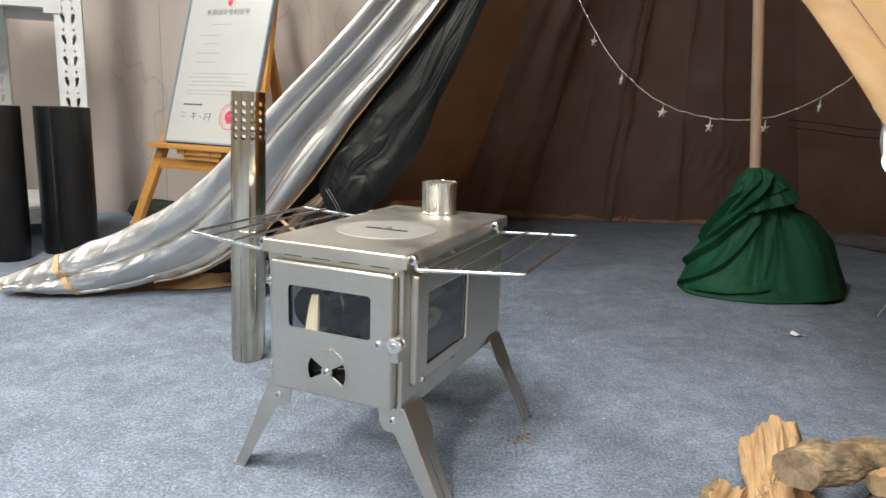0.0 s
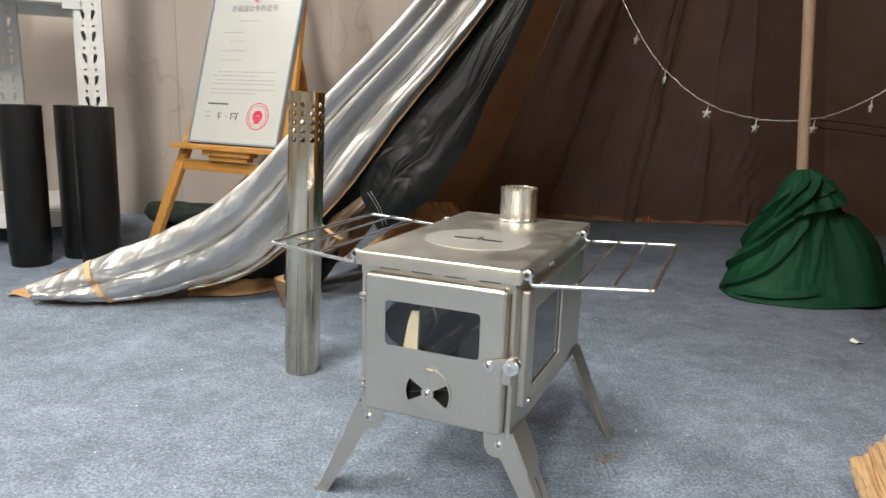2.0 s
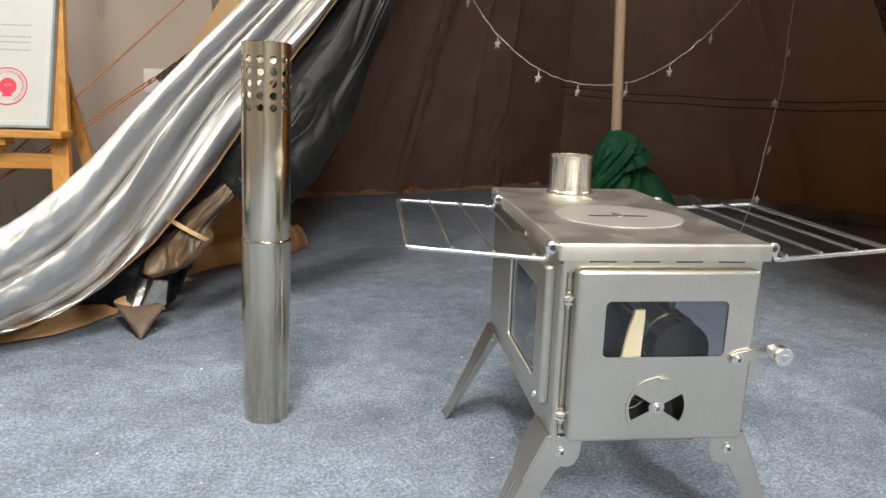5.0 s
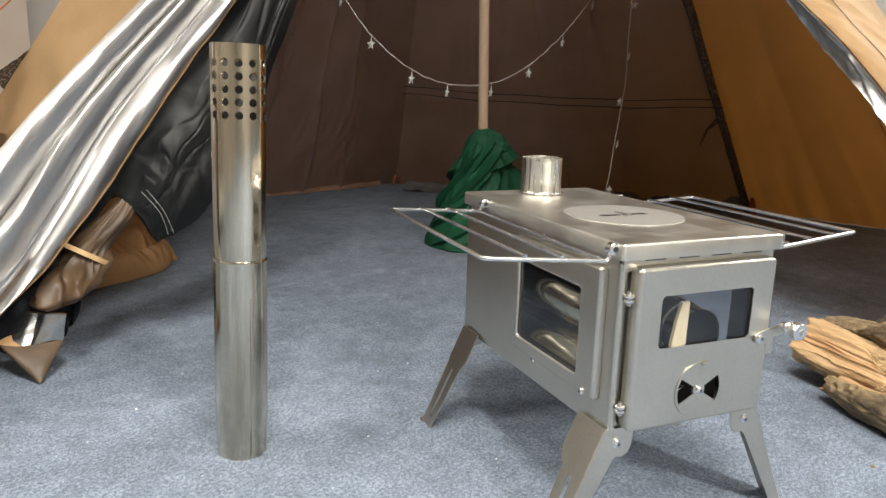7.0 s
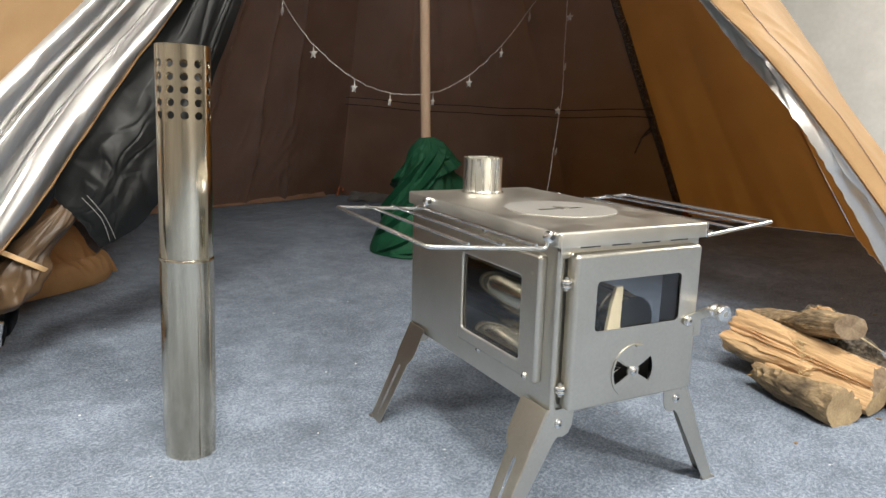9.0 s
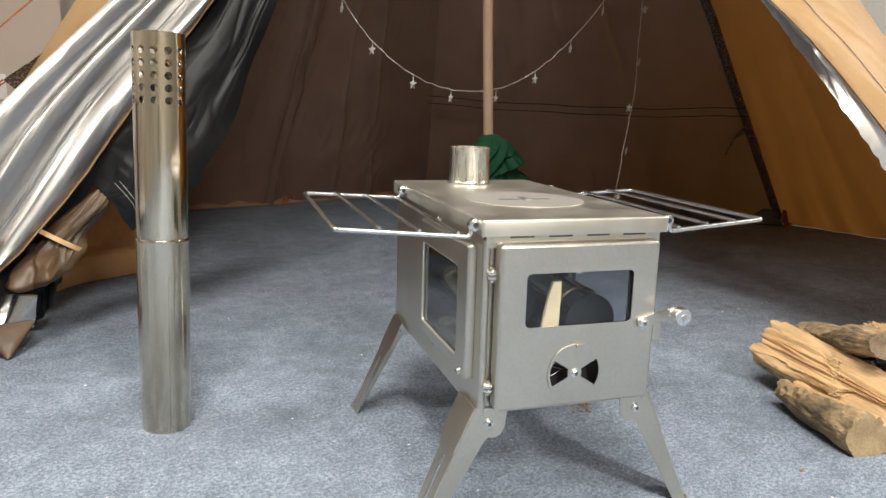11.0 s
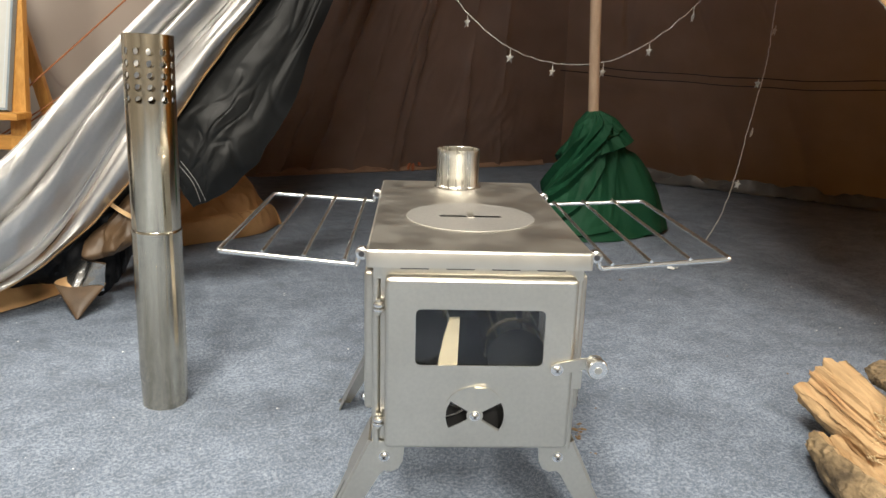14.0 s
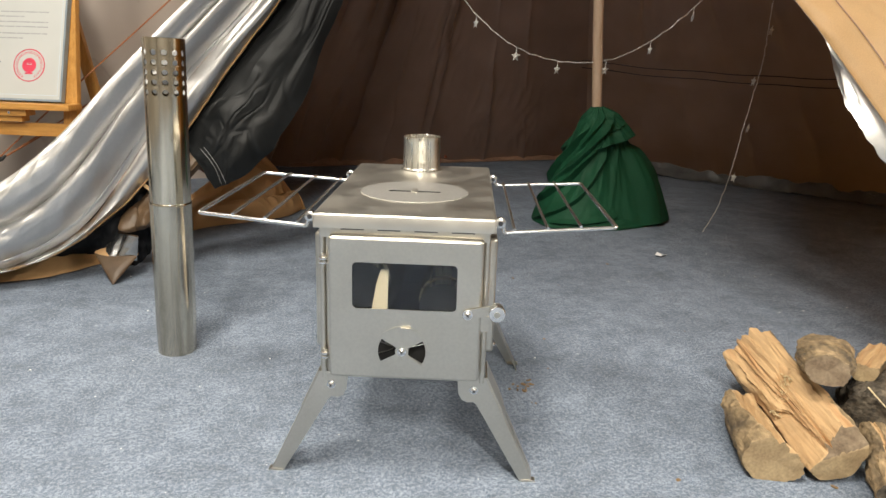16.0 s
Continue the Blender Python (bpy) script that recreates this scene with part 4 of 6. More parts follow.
def roll_cloth(u, v):
    """Three slack rolls side by side with narrow valleys, flattening into one creased mass towards the stake."""
    a, b = spline(TOP, u), spline(LOW, u)
    p = a.lerp(b, v)
    wid = (b - a).length
    low = min(1.0, max(0.0, 1.30 - u * 3.4))
    cuts = (0.0, 0.46 + 0.03 * math.sin(7 * u + 1), 0.90 + 0.02 * math.sin(9 * u + 2), 1.0)
    k = 0 if v < cuts[1] else 1 if v < cuts[2] else 2
    q = (v - cuts[k]) / (cuts[k + 1] - cuts[k])
    lobe = max(0.0, math.sin(math.pi * q)) ** 0.6 * (1.0, 0.85, 0.2)[k]
    bulge = wid * (0.24 * lobe * (1 - 0.45 * low) + (0.10 + 0.08 * low) * math.sin(math.pi * v))
    x, y = u * 3.3, v * (0.10 + wid)
    slack = min(1.0, max(0.0, 1.55 - u * 2.4))
    dent = long_creases(x, y, 2.0) * (0.40 + 0.35 * slack) + slack * (0.020 * pleats(x, y, 4.0) + 0.08 * foil(x * 0.8, y * 0.9, 2.0))
    p = p + Vector((-0.10 * lobe * wid * (1 - low), -(bulge + dent * min(1, 5 * v + 0.2) * min(1, 5 * (1 - v) + 0.2)), 0.4 * dent + 0.06 * lobe * wid * (1 - low)))
    p.z = max(p.z, 0.004)
    return p


flap = tent_part("rolled_door", sheet(lambda u, v: roll_cloth(u ** 1.35, 1 - v), 460, 84), [SILVER, TAN_OUT], "rolled-up door with shiny silver coating")


def roll_back(u, v):
    a, b = spline(TOP, u), spline(TOP, u) + Vector((0.02, 0.24 * (1 - 0.7 * u), -0.03))
    p = a.lerp(b, v)
    p.z += 0.03 * math.sin(math.pi * v) - 0.10 * v * (1 - u) + 0.01 * nz(u * 20, v * 4, 9)
    p.z = max(p.z, 0.004)
    return p


tent_part("door_outside", sheet(lambda u, v: roll_back(u * 0.40, v), 100, 10), [TAN_OUT, TAN_OUT], "tan outer face of the rolled door")
# last silver turn behind the roll and the fold under it, its shade painted dark
LOW2 = [(-0.86, 2.10, 0.03), (-0.66, 2.10, 0.085), (-0.40, 2.13, 0.27), (-0.22, 2.13, 0.54), (-0.03, 2.10, 0.80), (0.22, 2.12, 1.20), (0.49, 2.14, 1.74), (0.75, 2.16, 2.36)]


def under_fold(u, v):
    a, b = spline(LOW[2:], u), spline(LOW2, u)
    p = a.lerp(b, v)
    lobe = math.sin(math.pi * min(1.0, v / 0.62)) if v < 0.62 else 0.0
    p.y += -0.035 * math.sin(math.pi * v) * (1 + 0.5 * nz(u * 5, 1)) - 0.018 * lobe + 0.006 * ridged(u * 9, v * 3, 6) + 0.008
    p.z = max(0.004, p.z + 0.006 * nz(u * 25, v * 5))
    return p


tent_part("silver_turn", sheet(lambda u, v: under_fold(u, 0.62 * (1 - v)), 180, 20), [SILVER, TAN_OUT], "last turn of the silver-coated door")
pts = [under_fold(0.04 + 0.92 * t / 160, 0.62) + Vector((0.0015 * nz(t * 0.4, 1), -0.004, -0.001)) for t in range(161)]
tent_part("door_hem", tube(pts, [0.0022 + 0.0008 * nz(t * 0.3, 5) for t in range(161)], 8), TAN_CLOTH, "narrow tan hem of the rolled door")
# The fold takes the slate colour in place of the shade on it.
tent_part("inner_fold", sheet(lambda u, v: under_fold(u, 1 - 0.38 * v) + Vector((0, 0.004, 0)), 140, 10), [SLATE, SLATE], "fold under the rolled door, its shade put into a near-black colour")

# dark lining that hangs below the roll, with a curved lower edge
DARK_TOP = [(-0.375, 2.125, 0.325), (-0.350, 2.125, 0.43), (-0.235, 2.12, 0.57), (-0.03, 2.12, 0.82), (0.22, 2.13, 1.22), (0.49, 2.15, 1.75), (0.75, 2.17, 2.36)]
DARK_LOW = [(-0.315, 2.075, 0.222), (-0.215, 2.08, 0.275), (-0.085, 2.09, 0.44), (0.08, 2.09, 0.82), (0.29, 2.11, 1.22), (0.53, 2.14, 1.75), (0.76, 2.17, 2.36)]


def lining(u, v):
    a, b = spline(DARK_TOP, u), spline(DARK_LOW, u)
    p = a.lerp(b, v)
    w = (1 - u) ** 0.8 * min(1, v * 4) * (0.35 + 0.65 * min(1, u * 7))
    s = v + 0.25 * nz(u * 6, v * 2, 1)
    # long folds that fan out of the tie and run with the cloth, a few sharp creases across
    fold = 0.024 * nz(u * 2.2, s * 2.6, 8) + 0.008 * nz(u * 4 - s, s * 4.2 + u * 2, 4)
    k = abs(nz(u * 8 + s * 1.5, s * 4.2 - u * 6, 5))
    m = abs(nz(u * 19 - s * 3, s * 5.5 + u * 9, 12))
    fold += 0.0032 * math.exp(-(k / 0.09) ** 2) + 0.0010 * math.exp(-(m / 0.14) ** 2) + 0.0010 * nz(u * 30, s * 9 + u * 9, 6)
    p.y += w * fold - 0.045 * math.sin(math.pi * v) * w - 0.02
    p.x += 0.016 * w * nz(u * 16, v * 3, 2)
    p.z += 0.010 * w * nz(u * 22, v * 5, 3)
    return p


dark_lining = tent_part("inner_lining", sheet(lambda u, v: lining(u, 1 - v), 300, 90), [SLATE, BLACK_NET], "wrinkled dark slate lining")
grid = [(lining(i / 160, j / 60), i, j) for i in range(0, 60) for j in range(61)]


def on_lining(x, z):
    return min(grid, key=lambda g: (g[0].x - x) ** 2 + (g[0].z - z) ** 2)[0]


STITCH = mat("grey_thread", (0.30, 0.30, 0.29), 0.7)
for k in (0.0, 0.008):
    ends = [on_lining(-0.345 + k + 0.046 * t + 0.006 * math.sin(3.1 * t), 0.328 + 0.5 * k - 0.092 * t) for t in (0, 0.5, 1)]
    front = min(p.y for p in ends)
    pts = [spline([Vector((p.x, 0.5 * p.y + 0.5 * front - 0.006, p.z)) for p in ends], t / 30) for t in range(31)]
    tent_part("stitching", tube(pts, 0.0007, 6), STITCH)


# black netting bunched under the roll down to the floor
def netting(u, v):
    top = spline([(-0.84, 2.06, 0.05), (-0.64, 2.09, 0.15), (-0.51, 2.12, 0.24), (-0.42, 2.135, 0.27)], u)
    low = spline([(-0.80, 2.165, 0.035), (-0.64, 2.175, 0.035), (-0.52, 2.12, 0.015), (-0.44, 2.13, 0.11)], u)
    p = top.lerp(low, v)
    p.y += -0.03 * math.sin(math.pi * v) + 0.03 * nz(u * 7, v * 2, 3) + 0.015 * ridged(u * 16, v * 3, 3)
    return p


tent_part("netting", sheet(netting, 60, 20), [BLACK_NET, BLACK_NET], "bunched black netting")


# tan cloth tied with a strap, its tail on the floor
def bunch(u, v):
    c = spline([(-0.350, 2.10, 0.318), (-0.390, 2.10, 0.268), (-0.445, 2.105, 0.208), (-0.470, 2.085, 0.176), (-0.494, 2.070, 0.146), (-0.505, 2.065, 0.126)], v)
    r = spline([Vector((x, 0, 0)) for x in (0.010, 0.031, 0.041, 0.048, 0.047, 0.024)], v).x
    a = 2 * math.pi * u
    s = u + 0.06 * math.sin(4 * v)
    tie = math.exp(-((v - 0.40) / 0.10) ** 2)
    fold = 1 + (0.50 - 0.2 * tie) * ridged(s * 5 + 0.3 * v, v * 1.3, 2) + 0.20 * ridged(s * 13, v * 2.4 + s, 5) + 0.12 * nz(math.cos(a) * 2, math.sin(a) * 2, v * 5)
    return c + Vector((math.cos(a) * r * fold * 0.92, math.sin(a) * r * fold * 0.75, math.cos(a) * r * 0.35))


# Shade below the roll is painted into the bunch's dark colour.
tent_part("tied_cloth", sheet(lambda u, v: bunch(1 - u, v), 120, 60), [TAN_SHADED, TAN_SHADED], "tan cloth gathered by a strap")
ring = []
for k in range(40):
    a = 2 * math.pi * k / 40
    ring.append(Vector((-0.445, 2.105, 0.208)) + Vector((0.84, -0.10, -0.53)) * (0.051 * math.cos(a)) + Vector((0, 1, 0)) * (0.048 * math.sin(a)))
bm = bmesh.new()
bands = [[bm.verts.new(p + Vector((0.53, 0, 0.84)) * d + (p - Vector((-0.445, 2.105, 0.208))).normalized() * o) for p in ring] for d, o in ((-0.005, 0), (-0.0045, 0.002), (0.0045, 0.002), (0.005, 0))]
for i in range(3):
    for k in range(40):
        bm.faces.new((bands[i][k], bands[i][(k + 1) % 40], bands[i + 1][(k + 1) % 40], bands[i + 1][k]))
tent_part("tie_strap", bm, STRAP, "beige tie strap")


def tail(u, v):
    """The loose foot of the side wall, drawn inwards: a low roll along the carpet, a crease, then a slack sheet behind it."""
    foot = spline([(-0.40, 2.47, 0), (-0.30, 2.545, 0), (-0.15, 2.585, 0), (-0.04, 2.635, 0), (0.035, 2.735, 0)], u)
    k = max(0.0, u - 0.72) / 0.28
    top = (0.035 + 0.165 * min(1.0, max(0.0, (u - 0.15) / 0.4)) ** 1.3) * (1 - 0.45 * k ** 3)
    back = Vector((-0.45, 0.89, 0))
    if v < 0.38:
        a = math.pi * v / 0.38
        q = back * (0.045 * (1 - math.cos(a)) * 0.5) + Vector((0, 0, 0.072 * math.sin(a * 0.62)))
    else:
        k = (v - 0.38) / 0.62
        q = back * (0.045 + 0.13 * k) + Vector((0, 0, 0.058 - 0.012 * math.sin(math.pi * min(1, k * 3)) + (top - 0.058) * k ** 1.1))
    wr = 0.018 * ridged(u * 5 + v, v * 3, 7) + 0.009 * ridged(u * 12, v * 5 + u * 3, 3) + 0.008 * nz(u * 4, v * 4, 2)
    end = max(0.0, 1 - (max(0.0, u - 0.90) / 0.10) ** 2.2) ** 0.5 * min(1.0, 0.4 + 3 * u)
    p = foot + q * end + Vector((0.3, -0.7, 0.3)) * (wr * min(1, v * 5))
    p.z = max(0.003, p.z)
    return p


tent_part("cloth_tail", sheet(lambda u, v: tail(u, v), 110, 60), [TAIL, TAIL], "loose tan cloth tail on the floor")


def pocket(u, v):
    """Folded tan corner that hangs open like an envelope, its tip on the floor."""
    a = 2 * math.pi * u
    left, right, tip = Vector((-0.614, 2.080, 0.067)), Vector((-0.512, 2.054, 0.060)), Vector((-0.574, 2.002, 0.002))
    mid = (left + right) / 2
    ca, sa = math.cos(a), math.sin(a)
    sq = 1 / max(abs(ca), 0.55)
    rim = mid + (right - left) * 0.5 * ca * min(1.0, sq) + Vector((0.004, 0.026, 0.012)) * sa * (1.0 if sa > 0 else 0.45)
    p = tip.lerp(rim, 0.02 + 0.98 * v)
    return p + Vector((0, 0, 0.006 * v * nz(u * 4, 3))) + Vector((0, -0.006, 0)) * math.sin(math.pi * v) * max(0.0, -sa)


tent_part("corner_pocket", sheet(lambda u, v: pocket(1 - u, v), 40, 16), [TAN_CLOTH, TAN_SHADED], "folded tan corner pocket")


def liner_patch(u, v):
    """A tongue of silver lining that stands out of the pocket, creased down the middle."""
    low = Vector((-0.606, 2.086, 0.050)).lerp(Vector((-0.516, 2.050, 0.045)), u)
    top = Vector((-0.566, 2.125, 0.108)).lerp(Vector((-0.508, 2.040, 0.110)), u)
    return low.lerp(top, v) + Vector((-0.6, -0.6, 0.2)) * (0.012 * math.sin(math.pi * u) - 0.008 * math.exp(-((u - 0.45) / 0.08) ** 2) + 0.003 * nz(u * 5, v * 4))


pts = [liner_patch(t / 20, 1.0) + Vector((0, 0, 0.001)) for t in range(21)]
tent_part("patch_hem", tube(pts, 0.0016, 8), TAN_SHADED)
tent_part("silver_patch", sheet(liner_patch, 20, 12), [FOIL, FOIL])


def floor_cloth(u, v):
    p = spline([(-0.87, 2.085, 0.006), (-0.80, 2.085, 0.006), (-0.735, 2.095, 0.006), (-0.67, 2.135, 0.006), (-0.60, 2.20, 0.006)], u)
    p += Vector((0.01 * nz(u * 5, 1) + 0.03 * v, 0.085 * v, 0.055 * v ** 0.7 * math.sin(math.pi * min(0.95, u * 0.9 + 0.12)) + 0.010 * ridged(u * 6, v * 2, 5) * v))
    p.z = max(p.z, 0.003)
    return p


tent_part("floor_corner", sheet(floor_cloth, 40, 10), [TAIL, TAIL], "tan cloth edge lying on the carpet")
# stake end: tan tape round the silver cloth and a tan tongue
bm = bmesh.new()
ring = []
for k in range(25):
    v = k / 24
    ring.append(roll_cloth(0.128, v) + Vector((0, -0.003, 0.002)))
lows = [p + Vector((-0.016, 0, -0.006)) for p in ring]
va, vb = [bm.verts.new(p) for p in ring], [bm.verts.new(p) for p in lows]
for k in range(24):
    bm.faces.new((va[k], vb[k], vb[k + 1], va[k + 1]))
tent_part("stake_tape", bm, STRAP, "beige tape round the rolled door")
tent_part("stake_tongue", sheet(lambda u, v: Vector((-1.36 + 0.24 * u, 2.03 + 0.08 * v, 0.006 + 0.05 * u * v + 0.01 * nz(u * 6, v * 3))), 16, 8), [TAN_CLOTH, TAN_CLOTH])


# dark reinforcing patch at the guy point of the side wall
PATCH_TIP = Vector((-0.416, 2.715, 0.541))


def guy_patch(u, v):
    lo = Vector((-0.378, 2.735, 0.51))
    e = GUY_POINT.lerp(lo, u)
    return e.lerp(PATCH_TIP, v * 0.97) + Vector((0.004 * nz(u * 4, v * 4), 0.004 * math.sin(math.pi * u) * (1 - v), 0))


tent_part("guy_patch", sheet(guy_patch, 16, 10), [SEAM, SEAM], "dark triangular patch at the guy point")

# right door: rolled tan cloth with a silver underside
NEAR = [(0.77, 0.60, 0.0), (0.700, 0.805, 0.30), (0.598, 1.030, 0.60), (0.560, 1.165, 0.74), (0.500, 1.310, 0.90), (0.50, 1.54, 1.30), (0.60, 1.84, 1.80), (0.73, 2.12, 2.36)]
FOLD = [(0.80, 0.70, 0.0), (0.690, 0.890, 0.34), (0.602, 1.000, 0.52), (0.680, 1.165, 0.68), (0.600, 1.320, 0.90), (0.55, 1.55, 1.30), (0.615, 1.85, 1.80), (0.74, 2.13, 2.36)]
FAR = [(0.98, 0.55, 0.0), (0.92, 0.77, 0.30), (0.885, 1.0, 0.60), (0.870, 1.11, 0.75), (0.875, 1.225, 0.90), (0.92, 1.5, 1.30), (0.86, 1.82, 1.80), (0.77, 2.12, 2.36)]


def right_roll(u, v):
    a = spline(NEAR, u)
    b = spline(FAR, u)
    p = a.lerp(b, v)
    n = Vector((-0.62, -0.62, 0.38))
    wid = (b - a).length
    p += n * (wid * (0.10 * math.sin(math.pi * v) ** 0.6 + min(1, 5 * v) * (0.05 * ridged(u * 6, v * 2.0, 3) + 0.030 * nz(u * 14, v * 3, 5)) + 0.008 * ridged(u * 22 + v * 4, v * 5, 7)))
    p.z = max(p.z, 0.004)
    return p


tent_part("right_door", sheet(lambda u, v: right_roll(u, 1 - v), 220, 60), [TAN_OUT, TAN_OUT], "tan rolled door on the right side")


def right_edge(u, v):
    a = spline(NEAR, u)
    b = spline(FOLD, u)
    p = a.lerp(b, v) + Vector((0.006, 0.006, 0))
    wid = (b - a).length
    p += Vector((0.75, -0.45, 0.4)) * (wid * 0.16 * abs(math.sin(2 * math.pi * v ** 0.8)) ** 0.7 * max(0.0, 1 - u * 1.4) + 0.014 * v * (1 - v) * 3 * ridged(u * 16 + v, v * 2.2, 1) + 0.004 * ridged(u * 44, v * 3, 2) * v)
    p.z = max(p.z, 0.004)
    return p


tent_part("right_silver_edge", sheet(right_edge, 240, 20), [SILVER, SILVER], "silver coated edge of the right door")
pts = [right_roll(0.10 + 0.75 * t / 60, 0.20 + 0.03 * math.sin(t * 0.12)) + Vector((-0.001, -0.001, 0.001)) for t in range(61)]
tent_part("door_seam", tube(pts, 0.0010, 6), HEM)

# ---- pole, green cloth, star lights ----
pole = thing("tent_pole", tube([(1.045, 2.335, 0.0), (0.985, 2.305, 0.5), (0.92, 2.268, 1.0), (0.785, 2.192, 2.0), (0.735, 2.163, 2.38)], 0.0175, 20), POLEM, "pale wooden centre pole of the tent", "tent pole")


C_LEFT = [(0.030, 0.412), (0.062, 0.372), (0.088, 0.315), (0.118, 0.245), (0.160, 0.165), (0.212, 0.085), (0.244, 0.035), (0.255, 0.004)]
C_FRONT = [(0.030, 0.412), (0.054, 0.378), (0.078, 0.325), (0.094, 0.272), (0.104, 0.215), (0.128, 0.120), (0.150, 0.045), (0.158, 0.006)]
C_RIGHT = [(0.030, 0.412), (0.078, 0.388), (0.112, 0.338), (0.118, 0.286), (0.176, 0.255), (0.236, 0.185), (0.282, 0.080), (0.308, 0.016)]
C_BACK = [(0.030, 0.412), (0.060, 0.375), (0.085, 0.315), (0.105, 0.245), (0.125, 0.180), (0.140, 0.100), (0.150, 0.035), (0.155, 0.004)]


def along(profile, t):
    q = spline([Vector((r, 0, z)) for r, z in profile], t)
    return q.x, q.z


# edges of the overlapping folds: (angle, share of the way down) at both ends, depth, length of the run-out above the edge
FOLDS = [((338, 0.34), (238, 0.42), 0.022, 0.13), ((238, 0.42), (168, 0.74), 0.026, 0.16), ((300, 0.08), (186, 0.60), 0.022, 0.12),
         ((262, 0.14), (200, 0.40), 0.014, 0.08),
         ((252, 0.52), (180, 0.92), 0.018, 0.13), ((330, 0.22), (262, 0.29), 0.008, 0.08), ((210, 0.26), (140, 0.66), 0.022, 0.14),
         ((262, 0.89), (195, 0.95), 0.014, 0.07), ((150, 0.40), (60, 0.62), 0.024, 0.16)]


def heap(u, v):
    """Cloth over a bundle at the foot of the pole: a hood wound round the pole, one broad smooth side, sharp folds swept down the other."""
    a = 2 * math.pi * u
    ca, sa = math.cos(a), math.sin(a)
    deg = math.degrees(a)
    t = 1 - v
    r1, z1 = along(C_RIGHT if ca > 0 else C_LEFT, t)
    r2, z2 = along(C_BACK if sa > 0 else C_FRONT, t)
    w = ca * ca
    r, z = math.sqrt((r1 * ca) ** 2 + (r2 * sa) ** 2), z1 * w + z2 * (1 - w)
    off = 0.0
    for (a0, c0), (a1, c1), depth, run in FOLDS:
        k = (deg - a1) / (a0 - a1)
        if -0.12 < k < 1.12:
            edge = c1 + (c0 - c1) * k + 0.012 * nz(deg * 0.05, c0 * 9) - t
            fade = min(1.0, (min(k, 1 - k) + 0.12) * 4)
            if edge > -0.012:
                rise = 1.0 if edge > 0 else 1 + edge / 0.012
                off += 1.3 * depth * fade * rise * max(0.0, 1 - max(edge, 0.0) / run) ** 1.4
    # slack between the folds, pleats down the broad side
    off += 0.009 * math.sin(math.pi * t) * ridged(ca * 2.2 + t * 2, sa * 2.2 - t, 3.0)
    right = max(0.0, ca + 0.15) * min(1, max(0, t - 0.42) * 3)
    off += right * (0.007 * math.sin(8 * a + 0.6 + t) + 0.004 * math.sin(15 * a + 2 * t))
    off += 0.006 * math.exp(-((t - 0.20) / 0.14) ** 2) * ridged(a * 2.0 + t * 5, t * 7 - a, 8)
    off += 0.0025 * nz(ca * 9, sa * 9, t * 9)
    cx = 0.999 + 0.040 * min(1, t * 1.3)
    cy = 2.310 + 0.020 * min(1, t * 1.3)
    return Vector((cx + (r - 0.012 + off) * ca, cy + (r - 0.012 + off) * sa, max(0.005, z + 0.25 * off)))


def under_hem(u, v):
    """A corner of the cloth that spreads flat on the carpet in front."""
    a = radians(190 + 140 * u)
    ca, sa = math.cos(a), math.sin(a)
    r = 0.90 + (0.16 + 0.06 * nz(u * 4, 3)) * v * math.sin(math.pi * min(1, u * 1.02)) ** 0.4
    return Vector((1.035 + 0.262 * ca * r, 2.33 + 0.172 * sa * r, max(0.004, 0.022 * (1 - v) + 0.012 * ridged(u * 5, v * 2, 1) * (1 - 0.5 * v))))


cloth = empty("green_cloth", "dark green cotton cloth heaped round the foot of the pole", "cloth", pose(1.05, 2.33, 0))
for nm, bm in (("draped_cloth", sheet(heap, 340, 170, 0.003)), ("cloth_hem", sheet(lambda u, v: under_hem(u, 1 - v), 80, 12, 0.003))):
    ob = link_mesh(nm, bm, [GREEN, GREEN])
    ob.parent, ob.matrix_parent_inverse = cloth, cloth.matrix_world.inverted()

lights = empty("star_string_lights", "string of small clear star lamps on a twisted wire, unlit", "string lights", pose(1.0, 2.3, 0))


def lights_part(name, bm, material, parent=None):
    ob = link_mesh(name, bm, material)
    ob.parent = lights
    ob.matrix_parent_inverse = lights.matrix_world.inverted()
    return ob


def star(pos, size, turn, tip):
    p = Vector(pos)
    m = Euler((radians(90 + tip), 0, radians(turn))).to_matrix()
    bm = bmesh.new()
    pts = []
    for k in range(10):
        r = size if k % 2 == 0 else size * 0.46
        a = math.pi / 2 + k * math.pi / 5
        pts.append((r * math.cos(a), r * math.sin(a)))
    c1, c2 = bm.verts.new(p + m @ Vector((0, 0, 0.005))), bm.verts.new(p + m @ Vector((0, 0, -0.005)))
    ring = [bm.verts.new(p + m @ Vector((x, y, 0))) for x, y in pts]
    for k in range(10):
        bm.faces.new((ring[k], ring[(k + 1) % 10], c1))
        bm.faces.new((ring[(k + 1) % 10], ring[k], c2))
    lights_part("star_lamp", bm, STAR)


def twisted(points, n):
    pts = [spline(points, i / n) for i in range(n + 1)]
    for ph in (0, math.pi):
        q = [p + Vector((0, 0.0015 * math.cos(i * 1.3 + ph), 0.0015 * math.sin(i * 1.3 + ph))) + Vector((0.004 * nz(i * 0.35, 2), 0, 0.004 * nz(i * 0.35, 7))) for i, p in enumerate(pts)]
        lights_part("wire", tube(q, 0.0008, 5), WIRE)


